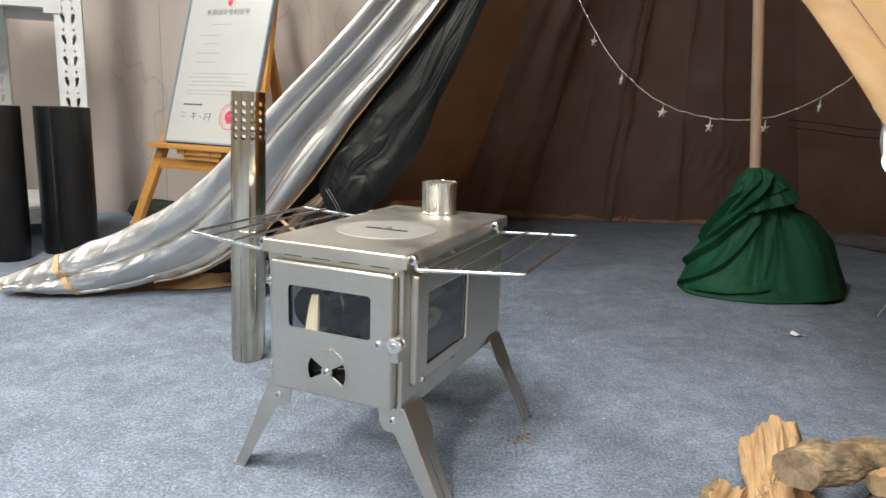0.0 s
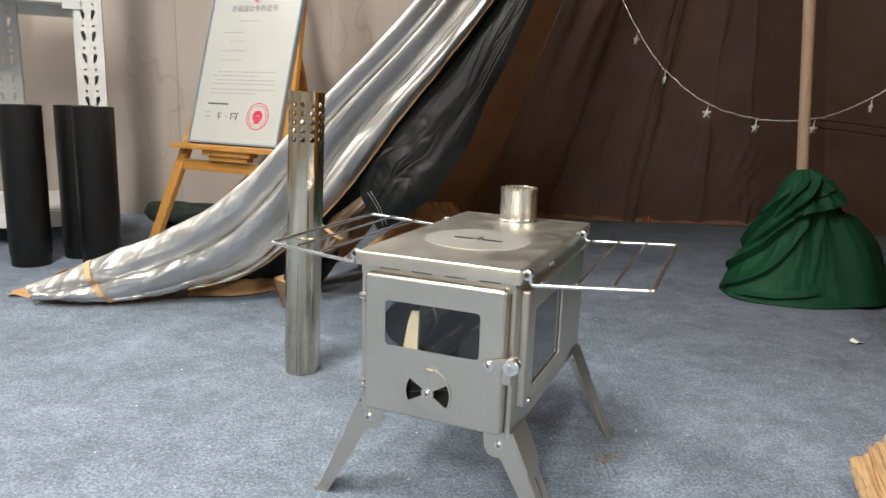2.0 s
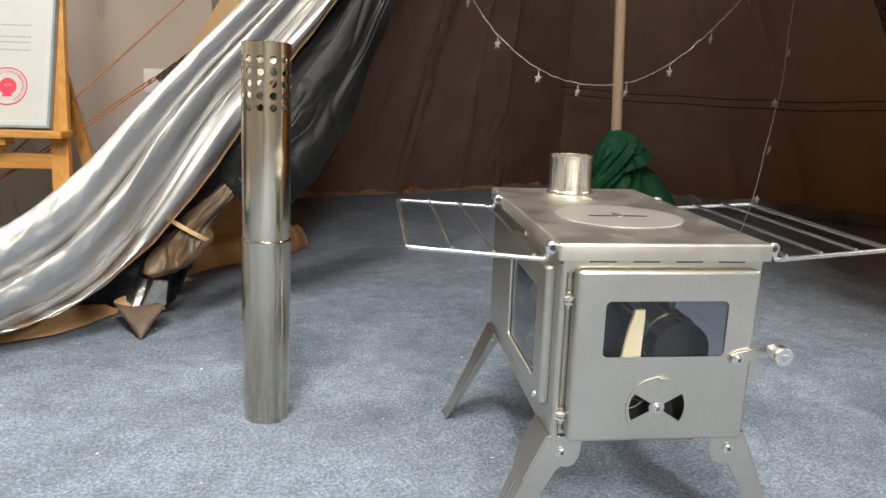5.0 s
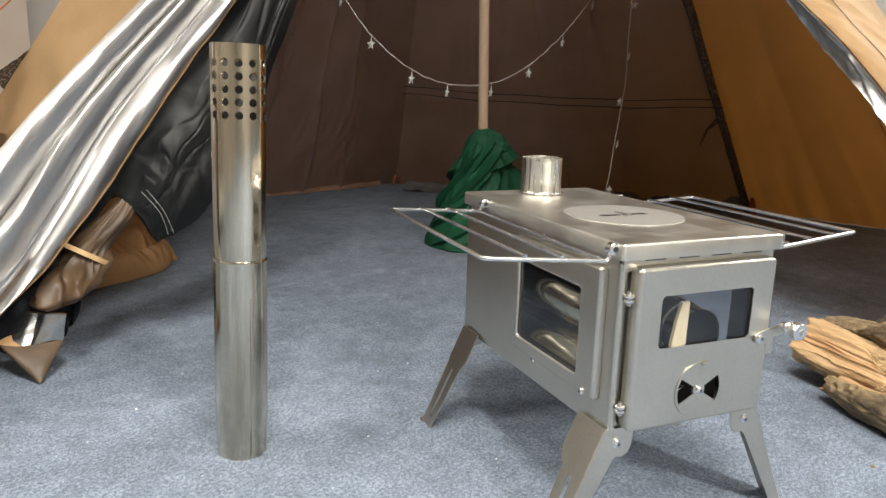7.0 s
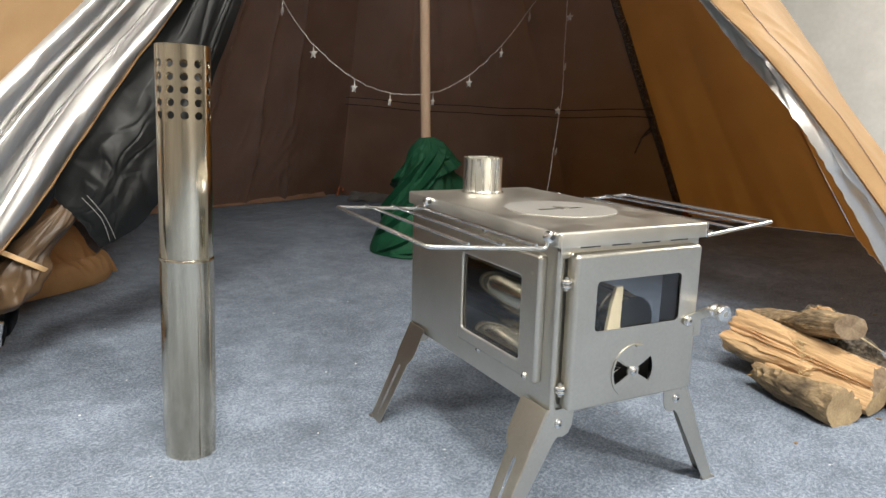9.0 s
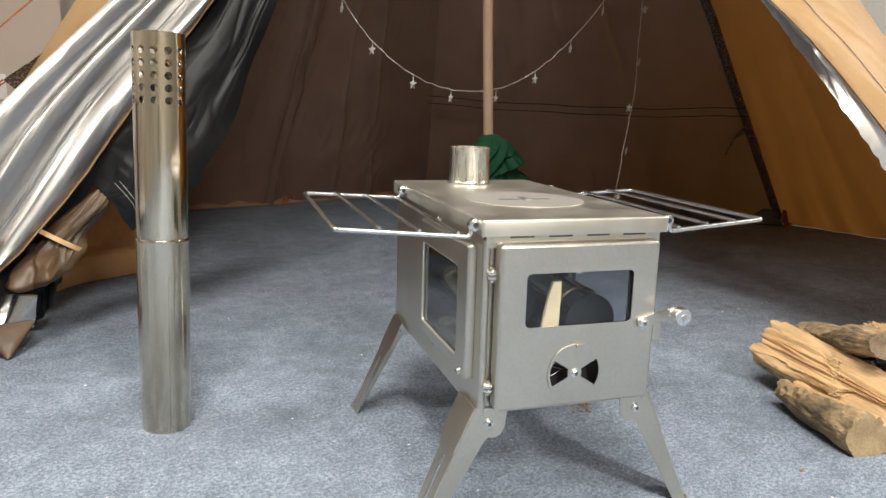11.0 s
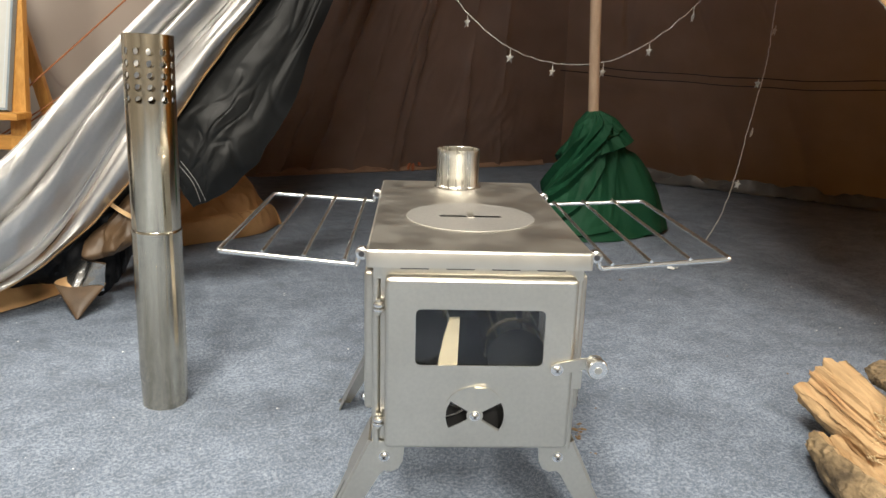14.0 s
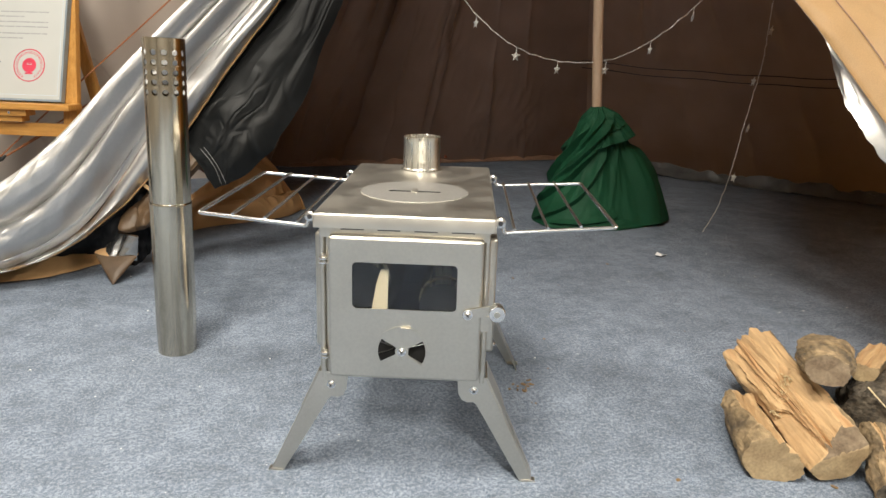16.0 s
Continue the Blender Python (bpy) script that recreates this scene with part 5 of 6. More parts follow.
swag = [(0.30, 2.50, 1.30), (0.39, 2.48, 1.0), (0.485, 2.455, 0.818), (0.575, 2.42, 0.698), (0.696, 2.37, 0.604), (0.849, 2.352, 0.562), (0.996, 2.284, 0.567), (1.125, 2.225, 0.632), (1.245, 2.172, 0.742), (1.374, 2.144, 0.878), (1.45, 2.10, 1.02), (1.44, 2.05, 1.30)]
twisted(swag, 170)
for (x, y, z), turn in zip([(0.476, 2.455, 0.795), (0.568, 2.42, 0.675), (0.698, 2.37, 0.573), (0.849, 2.352, 0.533), (0.998, 2.284, 0.536), (1.13, 2.225, 0.606), (1.25, 2.172, 0.716), (1.385, 2.144, 0.855)], (40, 95, 10, 20, 15, 80, 60, 30)):
    star((x, y, z), 0.0195, turn, 8)
    lights_part("lamp_lead", tube([(x, y, z + 0.014), (x + 0.003, y, z + 0.03)], 0.0012, 5), WIRE)
drop = [(1.46, 2.03, 1.20), (1.445, 2.02, 0.92), (1.425, 2.01, 0.71), (1.412, 2.00, 0.60), (1.400, 2.00, 0.52), (1.367, 2.00, 0.365), (1.345, 2.00, 0.24), (1.325, 2.02, 0.10), (1.295, 2.045, 0.004)]
twisted(drop, 110)
for (x, y, z), turn in (((1.432, 2.0, 0.855), 80), ((1.437, 2.01, 0.678), 20), ((1.383, 2.0, 0.517), 75), ((1.387, 2.0, 0.364), 30), ((1.355, 2.0, 0.20), 80)):
    star((x, y, z), 0.0185, turn, 10)

# ---- easel with the certificate ----


def bar(a, b, w, d, bevel=0.002, name="bar"):
    """A square-edged wooden bar from a to b, w wide across x, d deep."""
    a, b = Vector(a), Vector(b)
    ax = (b - a)
    L = ax.length
    z = ax.normalized()
    x = Vector((1, 0, 0)) if abs(z.x) < 0.9 else Vector((0, 0, 1))
    x = (x - z * x.dot(z)).normalized()
    y = z.cross(x)
    bm = box(-w / 2, -d / 2, 0, w / 2, d / 2, L, bevel)
    m = Matrix((x, y, z)).transposed().to_4x4()
    m.translation = a
    bmesh.ops.transform(bm, matrix=m, verts=bm.verts)
    return bm


EASEL = pose(-1.055, 2.72, 0, 0, 0, -26.6)
easel = empty("easel", "varnished pine display easel holding a certificate", "easel", EASEL)
ye = lambda z: 0.3057 * (z - 0.40)
part("leg", bar((-0.112, -0.108, 0.0), (0.20, ye(1.40), 1.40), 0.040, 0.022), PINE, easel)
part("leg", bar((0.458, -0.108, 0.0), (0.335, ye(1.40), 1.40), 0.042, 0.022), PINE, easel)
part("rear_leg", bar((0.462, 0.225, 0.0), (0.115, 0.31, 1.35), 0.034, 0.02), PINE, easel)
part("ledge", box(-0.040, -0.062, 0.386, 0.455, 0.006, 0.403, 0.003), PINE_FLAT, easel)
part("cross_bar", box(-0.035, -0.020, 0.306, 0.440, -0.002, 0.344, 0.002), PINE_FLAT, easel)
sup = part("ledge_support", box(0.100, -0.050, 0.366, 0.315, -0.004, 0.386, 0.004), PINE_FLAT, easel)
part("support_block", box(0.120, -0.040, 0.348, 0.295, -0.004, 0.366, 0.004), PINE_FLAT, easel)
for x in (0.145, 0.265):
    part("wood_screw", rod((x, -0.053, 0.376), (x, -0.049, 0.376), 0.004, 10), CHROME, sup)

CERT = EASEL @ pose(0.207, -0.012, 0.405, -17, 0, 0)
CW, CH = 0.203, 0.594
cert = empty("certificate", "framed printed certificate with a red round seal on the easel", "certificate", CERT)
part("frame", plate([(-CW, 0), (CW, 0), (CW, CH), (-CW, CH)], [[(-CW + 0.006, 0.006), (CW - 0.006, 0.006), (CW - 0.006, CH - 0.006), (-CW + 0.006, CH - 0.006)]], -0.012, 0.006, lambda x, z, d: (x, d, z)), FRAMEB, cert)
part("paper", box(-CW + 0.005, -0.006, 0.005, CW - 0.005, -0.002, CH - 0.005), PAPER, cert)


def printed(name, quads, material, y=-0.0066):
    bm = bmesh.new()
    for x0, z0, x1, z1 in quads:
        if name not in ("printed_border", "seal_bar", "seal_block"):
            x0, x1 = x0 * 1.15, x1 * 1.15
        bm.faces.new([bm.verts.new(p) for p in ((x0, y, z0), (x1, y, z0), (x1, y, z1), (x0, y, z1))])
    return part(name, bm, material, cert)


b0 = 0.018
BORDER = mat("pale_blue_print", (0.50, 0.57, 0.64), 0.5)
printed("printed_border", [(-CW + b0, b0, CW - b0, b0 + 0.0015), (-CW + b0, CH - b0, CW - b0, CH - b0 + 0.0015), (-CW + b0, b0, -CW + b0 + 0.0015, CH - b0), (CW - b0, b0, CW - b0 + 0.0015, CH - b0)], BORDER)
rng = random.Random(4)
lines = []
for z, n0, n1 in ((0.450, -0.06, 0.02), (0.408, -0.11, -0.03), (0.376, -0.08, -0.02), (0.340, -0.11, -0.01), (0.306, -0.10, -0.02)):
    lines.append((n0, z, n1, z + 0.0030))
for i, z in enumerate((0.262, 0.248, 0.232, 0.218, 0.198, 0.184)):
    x = -0.120 + (0.016 if i in (0, 2) else 0)
    end = 0.125 if i not in (1, 5) else 0.06
    while x < end:
        w = rng.uniform(0.012, 0.04)
        lines.append((x, z, min(x + w, end), z + 0.0034))
        x += w + 0.0025
printed("text_block", lines, INK)
printed("date_line", [(-0.122, 0.143, -0.04, 0.149)], INKD)
printed("caption", [(-0.128, 0.112, -0.105, 0.117), (-0.128, 0.096, -0.105, 0.101)], INK)
# written mark, as plain strokes
strokes = [((-0.082, 0.118), (-0.078, 0.088)), ((-0.090, 0.110), (-0.068, 0.112)), ((-0.090, 0.100), (-0.070, 0.101)), ((-0.052, 0.104), (-0.042, 0.098)), ((-0.030, 0.112), (0.006, 0.114)), ((-0.022, 0.112), (-0.026, 0.088)), ((0.002, 0.112), (-0.002, 0.088)), ((-0.018, 0.100), (-0.002, 0.101))]
bm = bmesh.new()
for (x0, z0), (x1, z1) in strokes:
    tube([(x0, -0.0068, z0), (x1, -0.0068, z1)], 0.0011, 5, bm)
part("ink_mark", bm, INKD, cert)


def ring_mark(name, r0, r1, cx, cz, material, y=-0.0068, n=48):
    bm = bmesh.new()
    a = [bm.verts.new((cx + r0 * math.cos(2 * math.pi * k / n), y, cz + r0 * math.sin(2 * math.pi * k / n))) for k in range(n)]
    b = [bm.verts.new((cx + r1 * math.cos(2 * math.pi * k / n), y, cz + r1 * math.sin(2 * math.pi * k / n))) for k in range(n)]
    for k in range(n):
        bm.faces.new((a[k], a[(k + 1) % n], b[(k + 1) % n], b[k]))
    return part(name, bm, material, cert)


SX, SZ = 0.094, 0.106
seal_ob = ring_mark("seal_ring", 0.0455, 0.0485, SX, SZ, RED)
bm = bmesh.new()
for k in range(26):
    a = radians(-60 + 300 * k / 25)
    c = Vector((SX + 0.038 * math.cos(a), -0.0068, SZ + 0.038 * math.sin(a)))
    d, t = Vector((math.cos(a), 0, math.sin(a))), Vector((-math.sin(a), 0, math.cos(a)))
    for off in (-0.0022, 0.0012):
        q = [c + t * off - d * 0.0035, c + t * (off + 0.0013) - d * 0.0035, c + t * (off + 0.0013) + d * 0.0035, c + t * off + d * 0.0035]
        bm.faces.new([bm.verts.new(p) for p in q])
part("seal_lettering", bm, RED, cert)
ring_mark("seal_centre", 0.0085, 0.0215, SX, SZ, RED)
ring_mark("seal_star", 0.0005, 0.0052, SX, SZ + 0.008, RED)
for a in (20, 60, 120, 160):
    ring_mark("seal_dot", 0.0003, 0.0022, SX + 0.012 * math.cos(radians(a)), SZ + 0.003 + 0.010 * math.sin(radians(a)), RED, n=12)
printed("seal_block", [(SX - 0.013, SZ - 0.010, SX + 0.013, SZ - 0.002), (SX - 0.009, SZ - 0.002, SX + 0.009, SZ + 0.002)], RED, -0.0069)
printed("seal_bar", [(SX - 0.012, SZ - 0.026, SX + 0.012, SZ - 0.021)], RED)
title = bpy.data.curves.new("title", "FONT")
title.body, title.size, title.align_x = "外观设计专利证书", 0.026, "CENTER"
t_ob = new("title", title)
bpy.context.view_layer.update()
t_mesh = bpy.data.meshes.new_from_object(t_ob.evaluated_get(bpy.context.evaluated_depsgraph_get()))
bpy.data.objects.remove(t_ob)
t_mesh.transform(pose(-0.005, -0.0068, 0.488, 90, 0, 0))
t_mesh.materials.clear()
t_mesh.materials.append(INKD)
t_ob = new("title_text", t_mesh)
t_ob.parent = cert
ring_mark("emblem_red", 0.001, 0.012, -0.002, 0.534, RED)
ring_mark("emblem_ring", 0.012, 0.0165, 0.006, 0.532, INK)

# ---- black flue pipes, shelf post, bag, guy lines ----
for x, y in ((-1.505, 2.43), (-1.40, 2.575), (-1.297, 2.49)):
    bp = empty("black_flue_pipe", "matt black enamelled flue pipe standing on the carpet", "stove pipe", pose(x, y, 0), group="black flue pipes")
    part("tube", lathe([(0.060, 0.0), (0.0615, 0.003), (0.0615, 0.035), (0.0645, 0.040), (0.0645, 0.525), (0.0635, 0.526), (0.0625, 0.524), (0.0625, 0.30), (0.0595, 0.002), (0.060, 0.0)], 48), BLACKPIPE, bp)
    part("inner_wall", lathe([(0.0, 0.02), (0.058, 0.02), (0.060, 0.30)], 32), DARK, bp)

rack_unit = empty("storage_rack", "white slotted steel storage rack with shelf beams", "storage rack", pose(-1.39, 2.80, 0, 0, 0, 21) @ pose(1.39, -2.80, 0))


def slotted(x0, x1, y):
    holes = []
    z = 0.06
    while z < 1.95:
        for cx, lean in ((x0 + 0.027, -1), (x1 - 0.030, 1)):
            holes.append([(cx - 0.007 + lean * 0.002, z + 0.030), (cx + 0.004 + lean * 0.002, z + 0.034), (cx + 0.008, z + 0.022), (cx + 0.004 - lean * 0.004, z), (cx - 0.003 - lean * 0.004, z)])
            holes.append(circle(cx, z + 0.052, 0.0042, 10))
        z += 0.077
    bm = plate([(x0, 0.0), (x1, 0.0), (x1, 2.0), (x0, 2.0)], holes, y, y + 0.002, lambda x, z, d: (x, d, z))
    box(x0 - 0.001, y, 0, x0 + 0.001, y + 0.05, 2.0, bm=bm)
    box(x1 - 0.001, y, 0, x1 + 0.001, y + 0.05, 2.0, bm=bm)
    return bm


part("post", slotted(-1.480, -1.388, 2.80), WHITEMETAL, rack_unit, "white slotted upright")
part("post", slotted(-1.85, -1.745, 3.38), WHITEMETAL, rack_unit)
part("post_back_shade", box(-1.488, 2.852, 0, -1.387, 2.856, 2.0), WHITEMETAL, rack_unit)
for z in (0.07, 0.88, 1.55):
    part("shelf_beam", box(-2.9, 2.805, z, -1.492, 2.835, z + 0.06, 0.003), WHITEMETAL, rack_unit)
    part("shelf_beam", box(-2.9, 3.39, z, -1.492, 3.42, z + 0.06, 0.003), WHITEMETAL, rack_unit)
    part("shelf", box(-2.9, 2.836, z + 0.045, -1.492, 3.388, z + 0.063, 0.002), WHITEMETAL, rack_unit)
part("beam_clip", box(-1.515, 2.794, 0.86, -1.455, 2.806, 0.955, 0.004), WHITEMETAL, rack_unit)


def soft_bag(u, v):
    a, b = 2 * math.pi * u, math.pi * v
    r = math.sin(b) ** 0.55
    p = Vector((0.205 * math.cos(a) * r, 0.10 * math.sin(a) * r, 0.055 - 0.054 * math.cos(b) * (0.75 + 0.25 * math.cos(2 * a + 0.6))))
    p += Vector((0.01 * nz(u * 9, v * 5, 4), 0, 0.030 * ridged(u * 5, v * 3, 1) * math.sin(b) - 0.012 * math.sin(b) + 0.010 * ridged(u * 13, v * 7, 2) * math.sin(b)))
    p.z = max(0.001, p.z)
    return p


thing("dark_bag", sheet(lambda u, v: soft_bag(1 - u, v), 90, 44, 0.002), [DARKGREEN, DARKGREEN], "flat dark green cloth bag lying by the wall", "bag", pose(-1.22, 3.18, 0, 0, 0, -6))

guy = empty("guy_lines", "thin orange-brown guy cords from the tent to the floor", "guy line")
knot = Vector((-0.883, 2.60, 0.235))
part("cord", tube([(-1.15, 2.66, 0.005), (-0.93, 2.62, 0.20), (-0.72, 2.62, 0.40), (-0.50, 2.64, 0.60), (-0.284, 2.70, 0.80), (-0.07, 2.74, 1.00), (0.06, 2.69, 1.13)], 0.0024, 8), ORANGE, guy)
part("cord", tube([(-1.16, 2.66, 0.005), tuple(knot), (-0.64, 2.66, 0.392), tuple(PATCH_TIP)], 0.0022, 8), ORANGE, guy)
part("cord", tube([tuple(knot), (-0.66, 2.665, 0.365), (-0.52, 2.69, 0.462), tuple(PATCH_TIP + Vector((0.004, 0.0, -0.006)))], 0.0022, 8), ORANGE, guy)
part("toggle", box(-0.436, 2.704, 0.522, -0.424, 2.710, 0.534, 0.002), ORANGE, guy)
part("cord_knot", tube([knot + Vector((-0.012, 0, -0.008)), knot, knot + Vector((0.012, 0, 0.010))], [0.003, 0.007, 0.003], 8), DARK, guy)


# ---- firewood ----
def log_mesh(L, R, seed, cuts=(), knob=0.0, bend=0.0, taper=0.0, n=90, m=132, rough=1.0, jag=0.0, bevel=None, groove=None, squash=(1.0, 1.0), scars=()):
    """A log along +z: round where the bark is left, torn along the grain where it was split.
    cuts: (angle, distance from the heart as a share of R, where it begins, height of a torn step); bevel: (angle, slope, offset) of a second
    saw cut across the near end; groove: (angle, depth, width in degrees, share of the length where it starts to open); scars: (place, angle, size) of knots."""
    bm = bmesh.new()

    def set_back(x, y):
        if not bevel:
            return 0.0
        return max(0.0, bevel[1] * (x * math.cos(radians(bevel[0])) + y * math.sin(radians(bevel[0])) - bevel[2]))
    rows = []
    for i in range(n + 1):
        t = i / n
        rad = R * (1 - taper * t) * (1 + knob * math.exp(-((t - 0.3) / 0.12) ** 2) + 0.08 * nz(t * 4, seed))
        ox, oy = bend * math.sin(math.pi * t), 0.3 * bend * math.sin(2 * math.pi * t)
        row = []
        for k in range(m):
            a = 2 * math.pi * k / m
            ca, sa = math.cos(a), math.sin(a)
            r = rad * (1 + rough * (0.09 * nz(ca * 2, sa * 2, t * 5 + seed) + 0.045 * nz(ca * 5, sa * 5, t * 14 + seed) + 0.022 * ridged(ca * 9, sa * 9, t * 22 + seed) + 0.010 * ridged(ca * 20, sa * 20, t * 45 + seed)))
            for st, sa_deg, size in scars:
                da = math.atan2(math.sin(a - radians(sa_deg)), math.cos(a - radians(sa_deg))) * rad
                q = math.hypot(da, (t - st) * L) / size
                r += 0.35 * size * (math.exp(-(q - 0.8) ** 2 * 9) - 0.8 * math.exp(-q * q * 6))
            flat_face = 0
            for cd, dist, start, step in [(*c, 0.0, 0.0)[:4] for c in cuts]:
                if start and t < start + 0.05 * nz(ca * 3, sa * 3, seed):
                    continue
                c = math.cos(a - radians(cd))
                across = math.sin(a - radians(cd)) * r / rad
                wander = across + 0.16 * nz(t * 2.6, seed + cd) + 0.05 * nz(t * 8, across * 2, seed)
                torn = 0.15 * nz(across * 1.3, t * 2.2, seed + cd) + 0.13 * ridged(wander * 1.9, t * 0.9, seed + 9) + 0.050 * ridged(wander * 5, t * 1.3, seed + 4) + 0.022 * ridged(wander * 13, t * 2, seed + 2) + 0.014 * nz(across * 9, t * 22, seed)
                tear = t - 0.50 - 0.13 * across + 0.06 * nz(across * 5, seed) + 0.025 * nz(across * 17, seed + 3)
                lim = rad * (dist + torn + step * math.tanh(tear * 45) + 0.3 * step * math.exp(-(tear / 0.03) ** 2) * nz(across * 24, t * 20, seed))
                if c > 0.02 and r * c > lim:
                    r, flat_face = max(0.05 * rad, lim / c), 1
            if groove:
                ga, depth, width, open_at = groove
                da = math.degrees(math.atan2(math.sin(a - radians(ga)), math.cos(a - radians(ga)))) + 6 * nz(t * 9, seed + 8)
                w = width * (0.25 + max(0.0, t - open_at))
                g = math.exp(-(da / w) ** 2) * min(1.0, 0.35 + max(0.0, t - open_at) * 2.2)
                r *= 1 - depth * g
                flat_face = 1 if g > 0.12 else flat_face
            x, y = ox + r * ca, oy + r * sa * (squash[0] + (squash[1] - squash[0]) * min(1.0, t * 2))
            zz = L * t + set_back(x, y) * max(0.0, 1 - t / 0.3) + (0.003 * nz(ca * 3, sa * 3, seed + i) if 0 < i < n else 0.0)
            if jag:
                far = max(0.0, (t - 0.8) / 0.2)
                zz += jag * far * (nz(ca * 3.1 + 4, sa * 3.1, seed) + 0.4 * nz(ca * 9, sa * 9, seed + 1))
            row.append((bm.verts.new((x, y, zz)), flat_face))
        rows.append(row)
    for i in range(n):
        for k in range(m):
            j = (k + 1) % m
            q = (rows[i][k], rows[i][j], rows[i + 1][j], rows[i + 1][k])
            f = bm.faces.new([x[0] for x in q])
            f.material_index = 1 if sum(x[1] for x in q) >= 3 else 0
    for row, near in ((rows[0], True), (rows[-1], False)):
        mean = sum((x[0].co for x in row), Vector()) / m
        last = [x[0] for x in row]
        for s in (0.985, 0.93, 0.80, 0.62, 0.42, 0.2):
            ring = []
            for x in row:
                q = mean + (x[0].co - mean) * s
                if near:
                    q.z = set_back(q.x, q.y) + 0.0012 * nz(q.x * 90, q.y * 90, seed)
                else:
                    q.z += 0.25 * jag * nz(q.x * 120, q.y * 120, seed)
                ring.append(bm.verts.new(q))
            for k in range(m):
                j = (k + 1) % m
                vs = (last[k], last[j], ring[j], ring[k])
                f = bm.faces.new(vs[::-1] if near else vs)
                f.material_index = (3 if set_back(f.verts[2].co.x, f.verts[2].co.y) > 0.0008 else 2) if near else (1 if jag else 2)
            last = ring
        bm.faces.new(last[::-1] if near else last).material_index = 2 if near or not jag else 1
    return bm


def log(a, b, R, seed, bark, label, end=None, **kw):
    a, b = Vector(a), Vector(b)
    d = b - a
    ob = thing("firewood_log", log_mesh(d.length, R, seed, **kw), [bark, SPLIT, end or ENDGRAIN, WEATHERED], label, "firewood", group="firewood pile")
    z = d.normalized()
    up = Vector((0, 0, 1))
    y = (up - z * up.dot(z)).normalized()
    m = Matrix((y.cross(z), y, z)).transposed().to_4x4()
    m.translation = a
    ob.matrix_world = m
    return ob


# angles: 90 is up, 0 to the side that lies right when looking from the far end
log((0.350, 0.802, 0.033), (0.438, 0.962, 0.036), 0.045, 1.0, BARK_LIGHT, "short branch log with thin bark, cracked open along one side",
    cuts=((128, 0.70), (150, 0.55)), taper=0.34, bend=0.006, jag=0.016, rough=1.2, squash=(0.80, 0.85), groove=(92, 0.72, 24, 0.02), scars=((0.66, 50, 0.010), (0.85, 20, 0.012)))
big = log((0.4215, 0.766, 0.052), (0.518, 1.045, 0.085), 0.0455, 2.3, BARK_LIGHT, "thick split log with pale orange grain and torn fibres",
          cuts=((38, 0.20, 0.0, 0.12), (-28, 0.74), (104, 0.74)), taper=-0.06, jag=0.014, rough=1.1, bevel=(70, 0.75, -0.006))
log((0.452, 0.826, 0.148), (0.700, 1.030, 0.068), 0.030, 3.1, BARK_LIGHT, "flat barked branch log lying across the pile", end=WEATHERED,
    knob=0.25, taper=-0.55, bend=0.004, rough=1.6, squash=(0.72, 0.50), scars=((0.35, 70, 0.012), (0.7, 110, 0.014)))
log((0.540, 0.815, 0.048), (0.800, 0.945, 0.048), 0.046, 4.2, BARK, "dark rough-barked log in the pile", end=BARK, knob=0.15, rough=2.2, scars=((0.30, 60, 0.014), (0.45, 100, 0.012), (0.2, 20, 0.012)))
log((0.445, 0.680, 0.026), (0.585, 0.850, 0.034), 0.026, 5.5, BARK_LIGHT, "thin grey-brown branch log at the edge of the pile", end=BARK, bend=-0.008, rough=1.8, knob=0.2, groove=(70, 0.12, 10, 0.4))
log((0.590, 0.870, 0.110), (0.705, 0.925, 0.108), 0.022, 6.5, BARK_LIGHT, "split offcut with orange wood on top", cuts=((90, 0.3),), jag=0.012)
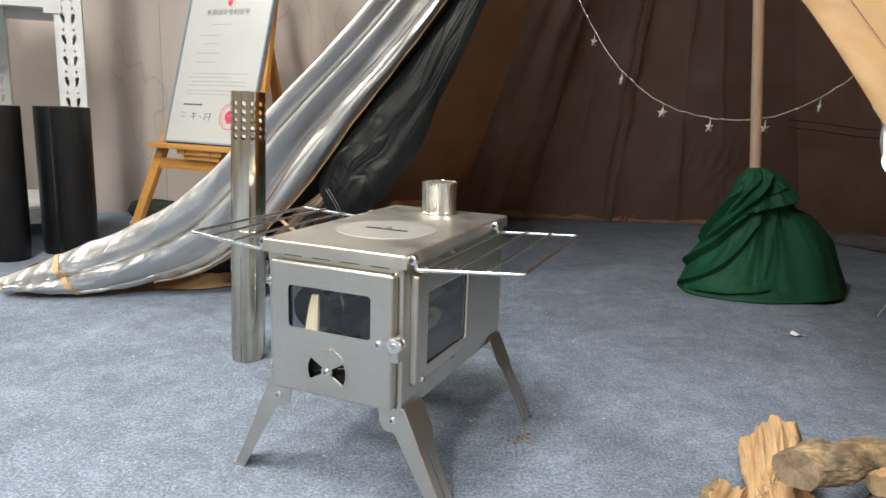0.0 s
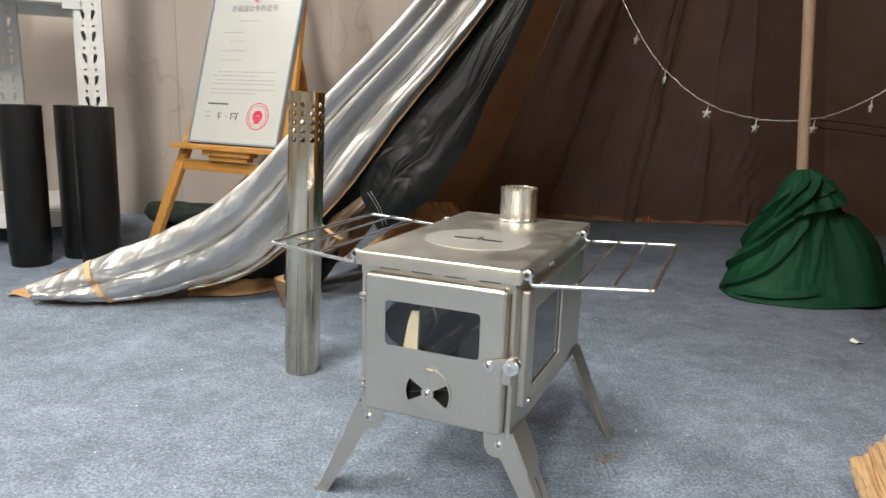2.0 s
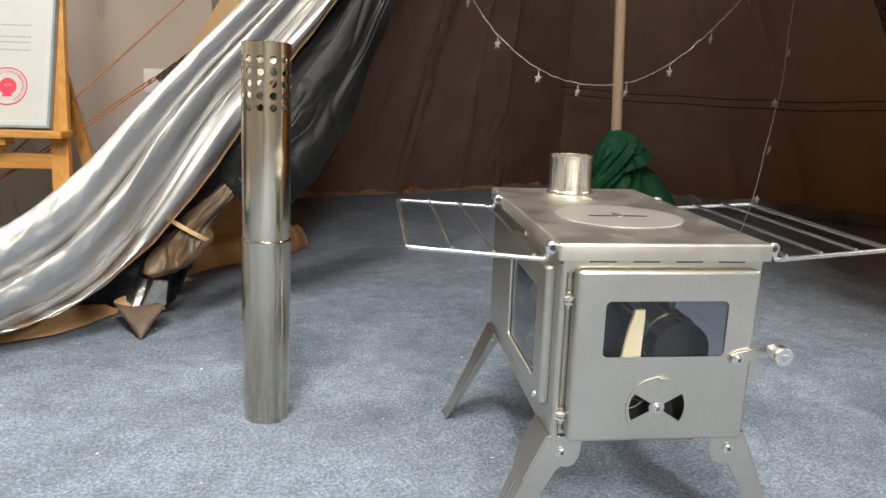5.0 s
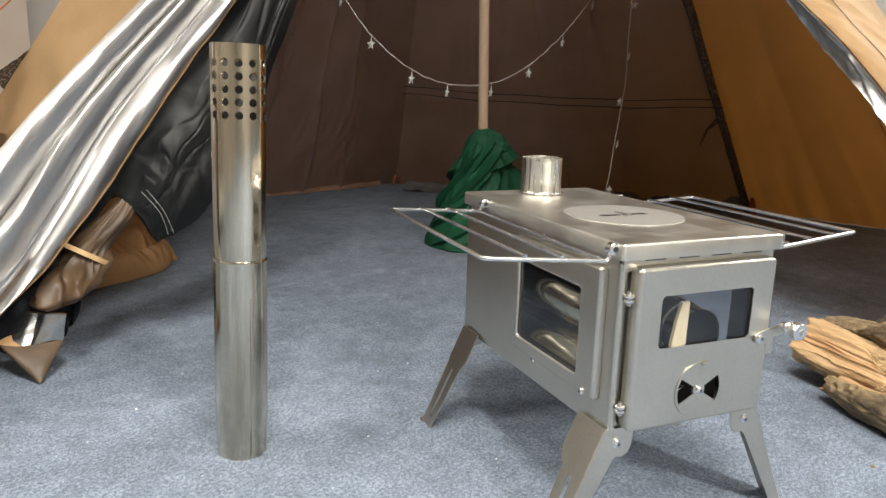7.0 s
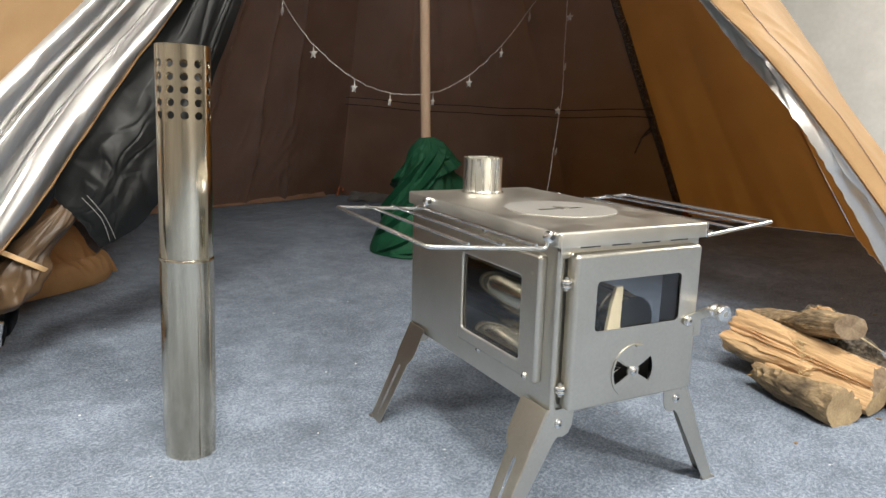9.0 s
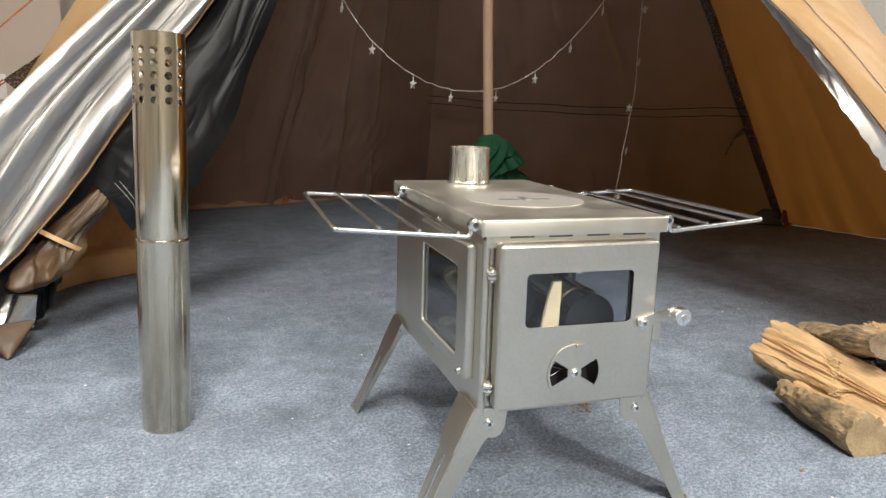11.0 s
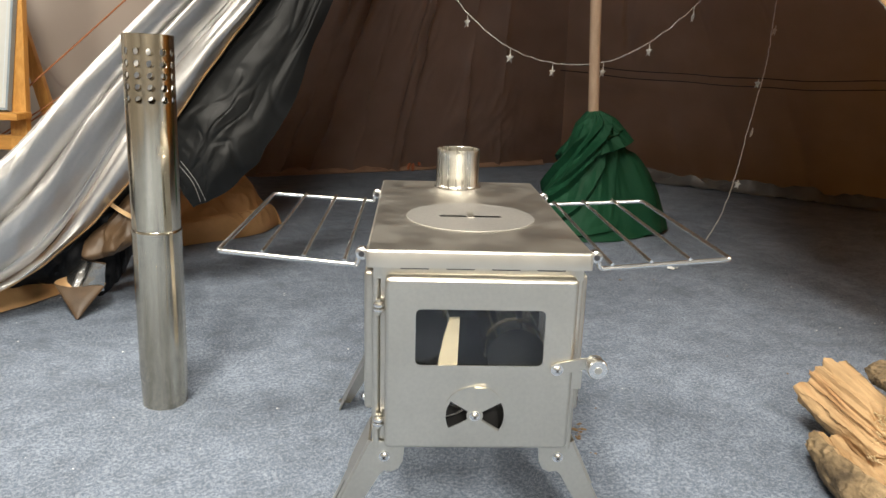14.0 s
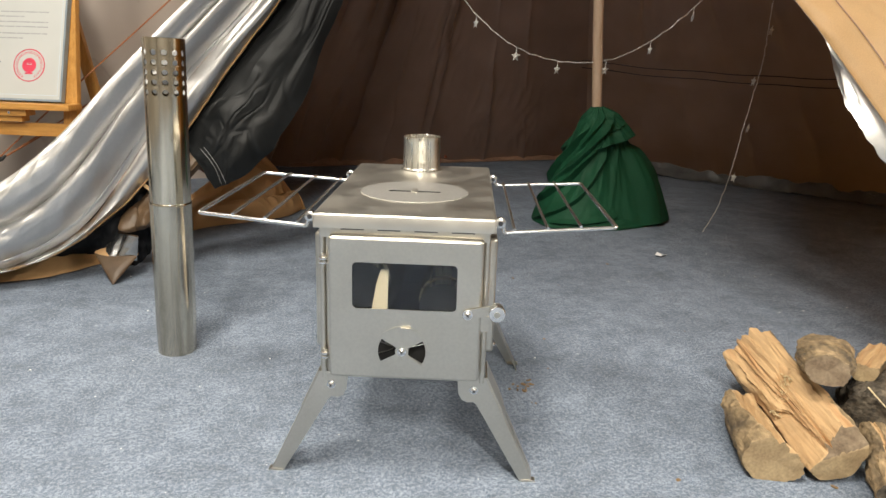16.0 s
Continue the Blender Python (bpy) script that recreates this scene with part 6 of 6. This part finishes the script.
# torn fibres on the split face of the thick log
rng = random.Random(21)
bm = bmesh.new()
face = Vector((math.cos(radians(38)), math.sin(radians(38)), 0))
side = Vector((-face.y, face.x, 0))
for k in range(150):
    q = rng.uniform(-0.034, 0.024)
    p = face * rng.uniform(0.008, 0.014) + side * q + Vector((0, 0, 0.148 + 0.13 * q * 5.4 + rng.gauss(0, 0.007)))
    d = (Vector((0, 0, -1)) * rng.uniform(0.6, 1) + face * rng.uniform(0.15, 0.6) + side * rng.gauss(0, 0.25)).normalized()
    ln = rng.uniform(0.006, 0.014)
    tube([p, p + d * ln * 0.6, p + d * ln + face * 0.001], [0.0013, 0.0009, 0.0003], 5, bm)
part("torn_fibres", bm, PALEWOOD, big)
bm = tube([(0.540, 0.822, 0.110), (0.537, 0.775, 0.088)], [0.0013, 0.0006], 6)
thing("wood_splinter", bm, PALEWOOD, "thin pale splinter stuck to the bark", "splinter")

# ---- litter on the carpet ----
bm = sheet(lambda u, v: Vector((0.035 * (u - 0.5), 0.02 * (v - 0.5), 0.006 + 0.006 * math.sin(5 * u) * (v + 0.3))), 8, 5, 0.0008)
thing("paper_scrap", bm, [SCRAP, SCRAP], "crumpled white paper scrap on the carpet", "paper scrap", pose(0.957, 1.837, 0.0, 0, 0, 25))
rng = random.Random(9)
CHIP = mat("wood_crumb", (0.16, 0.10, 0.05), 0.8, 0, (0.26, 0.17, 0.09), 60)


def crumbs(name, spots, material, label, category, smin, smax, flat_k=0.4):
    bm = bmesh.new()
    for x, y in spots:
        s = rng.uniform(smin, smax)
        r = bmesh.ops.create_icosphere(bm, subdivisions=1, radius=s)
        m = pose(x, y, s * flat_k * 0.8, 0, 0, rng.uniform(0, 360)) @ Matrix.Diagonal((rng.uniform(0.7, 1.7), 1, flat_k, 1))
        for v in r["verts"]:
            v.co = m @ (v.co + Vector((rng.uniform(-0.3, 0.3), rng.uniform(-0.3, 0.3), rng.uniform(-0.2, 0.2))) * s)
    return thing(name, bm, material, label, category, kind="stuff")


crumbs("wood_crumbs", [(0.148 + rng.gauss(0, 0.014), 1.185 + rng.gauss(0, 0.012)) for _ in range(14)] + [(0.135, 1.12), (0.13, 1.125)] + [(rng.uniform(0.2, 1.3), rng.uniform(0.75, 1.9)) for _ in range(16)], CHIP, "small wood crumbs scattered on the carpet", "wood crumbs", 0.0015, 0.0042)
crumbs("lint_specks", [(rng.uniform(-0.9, 1.4), rng.uniform(0.75, 2.6)) for _ in range(170)], SCRAP, "tiny white lint specks on the carpet", "lint", 0.0006, 0.0018)
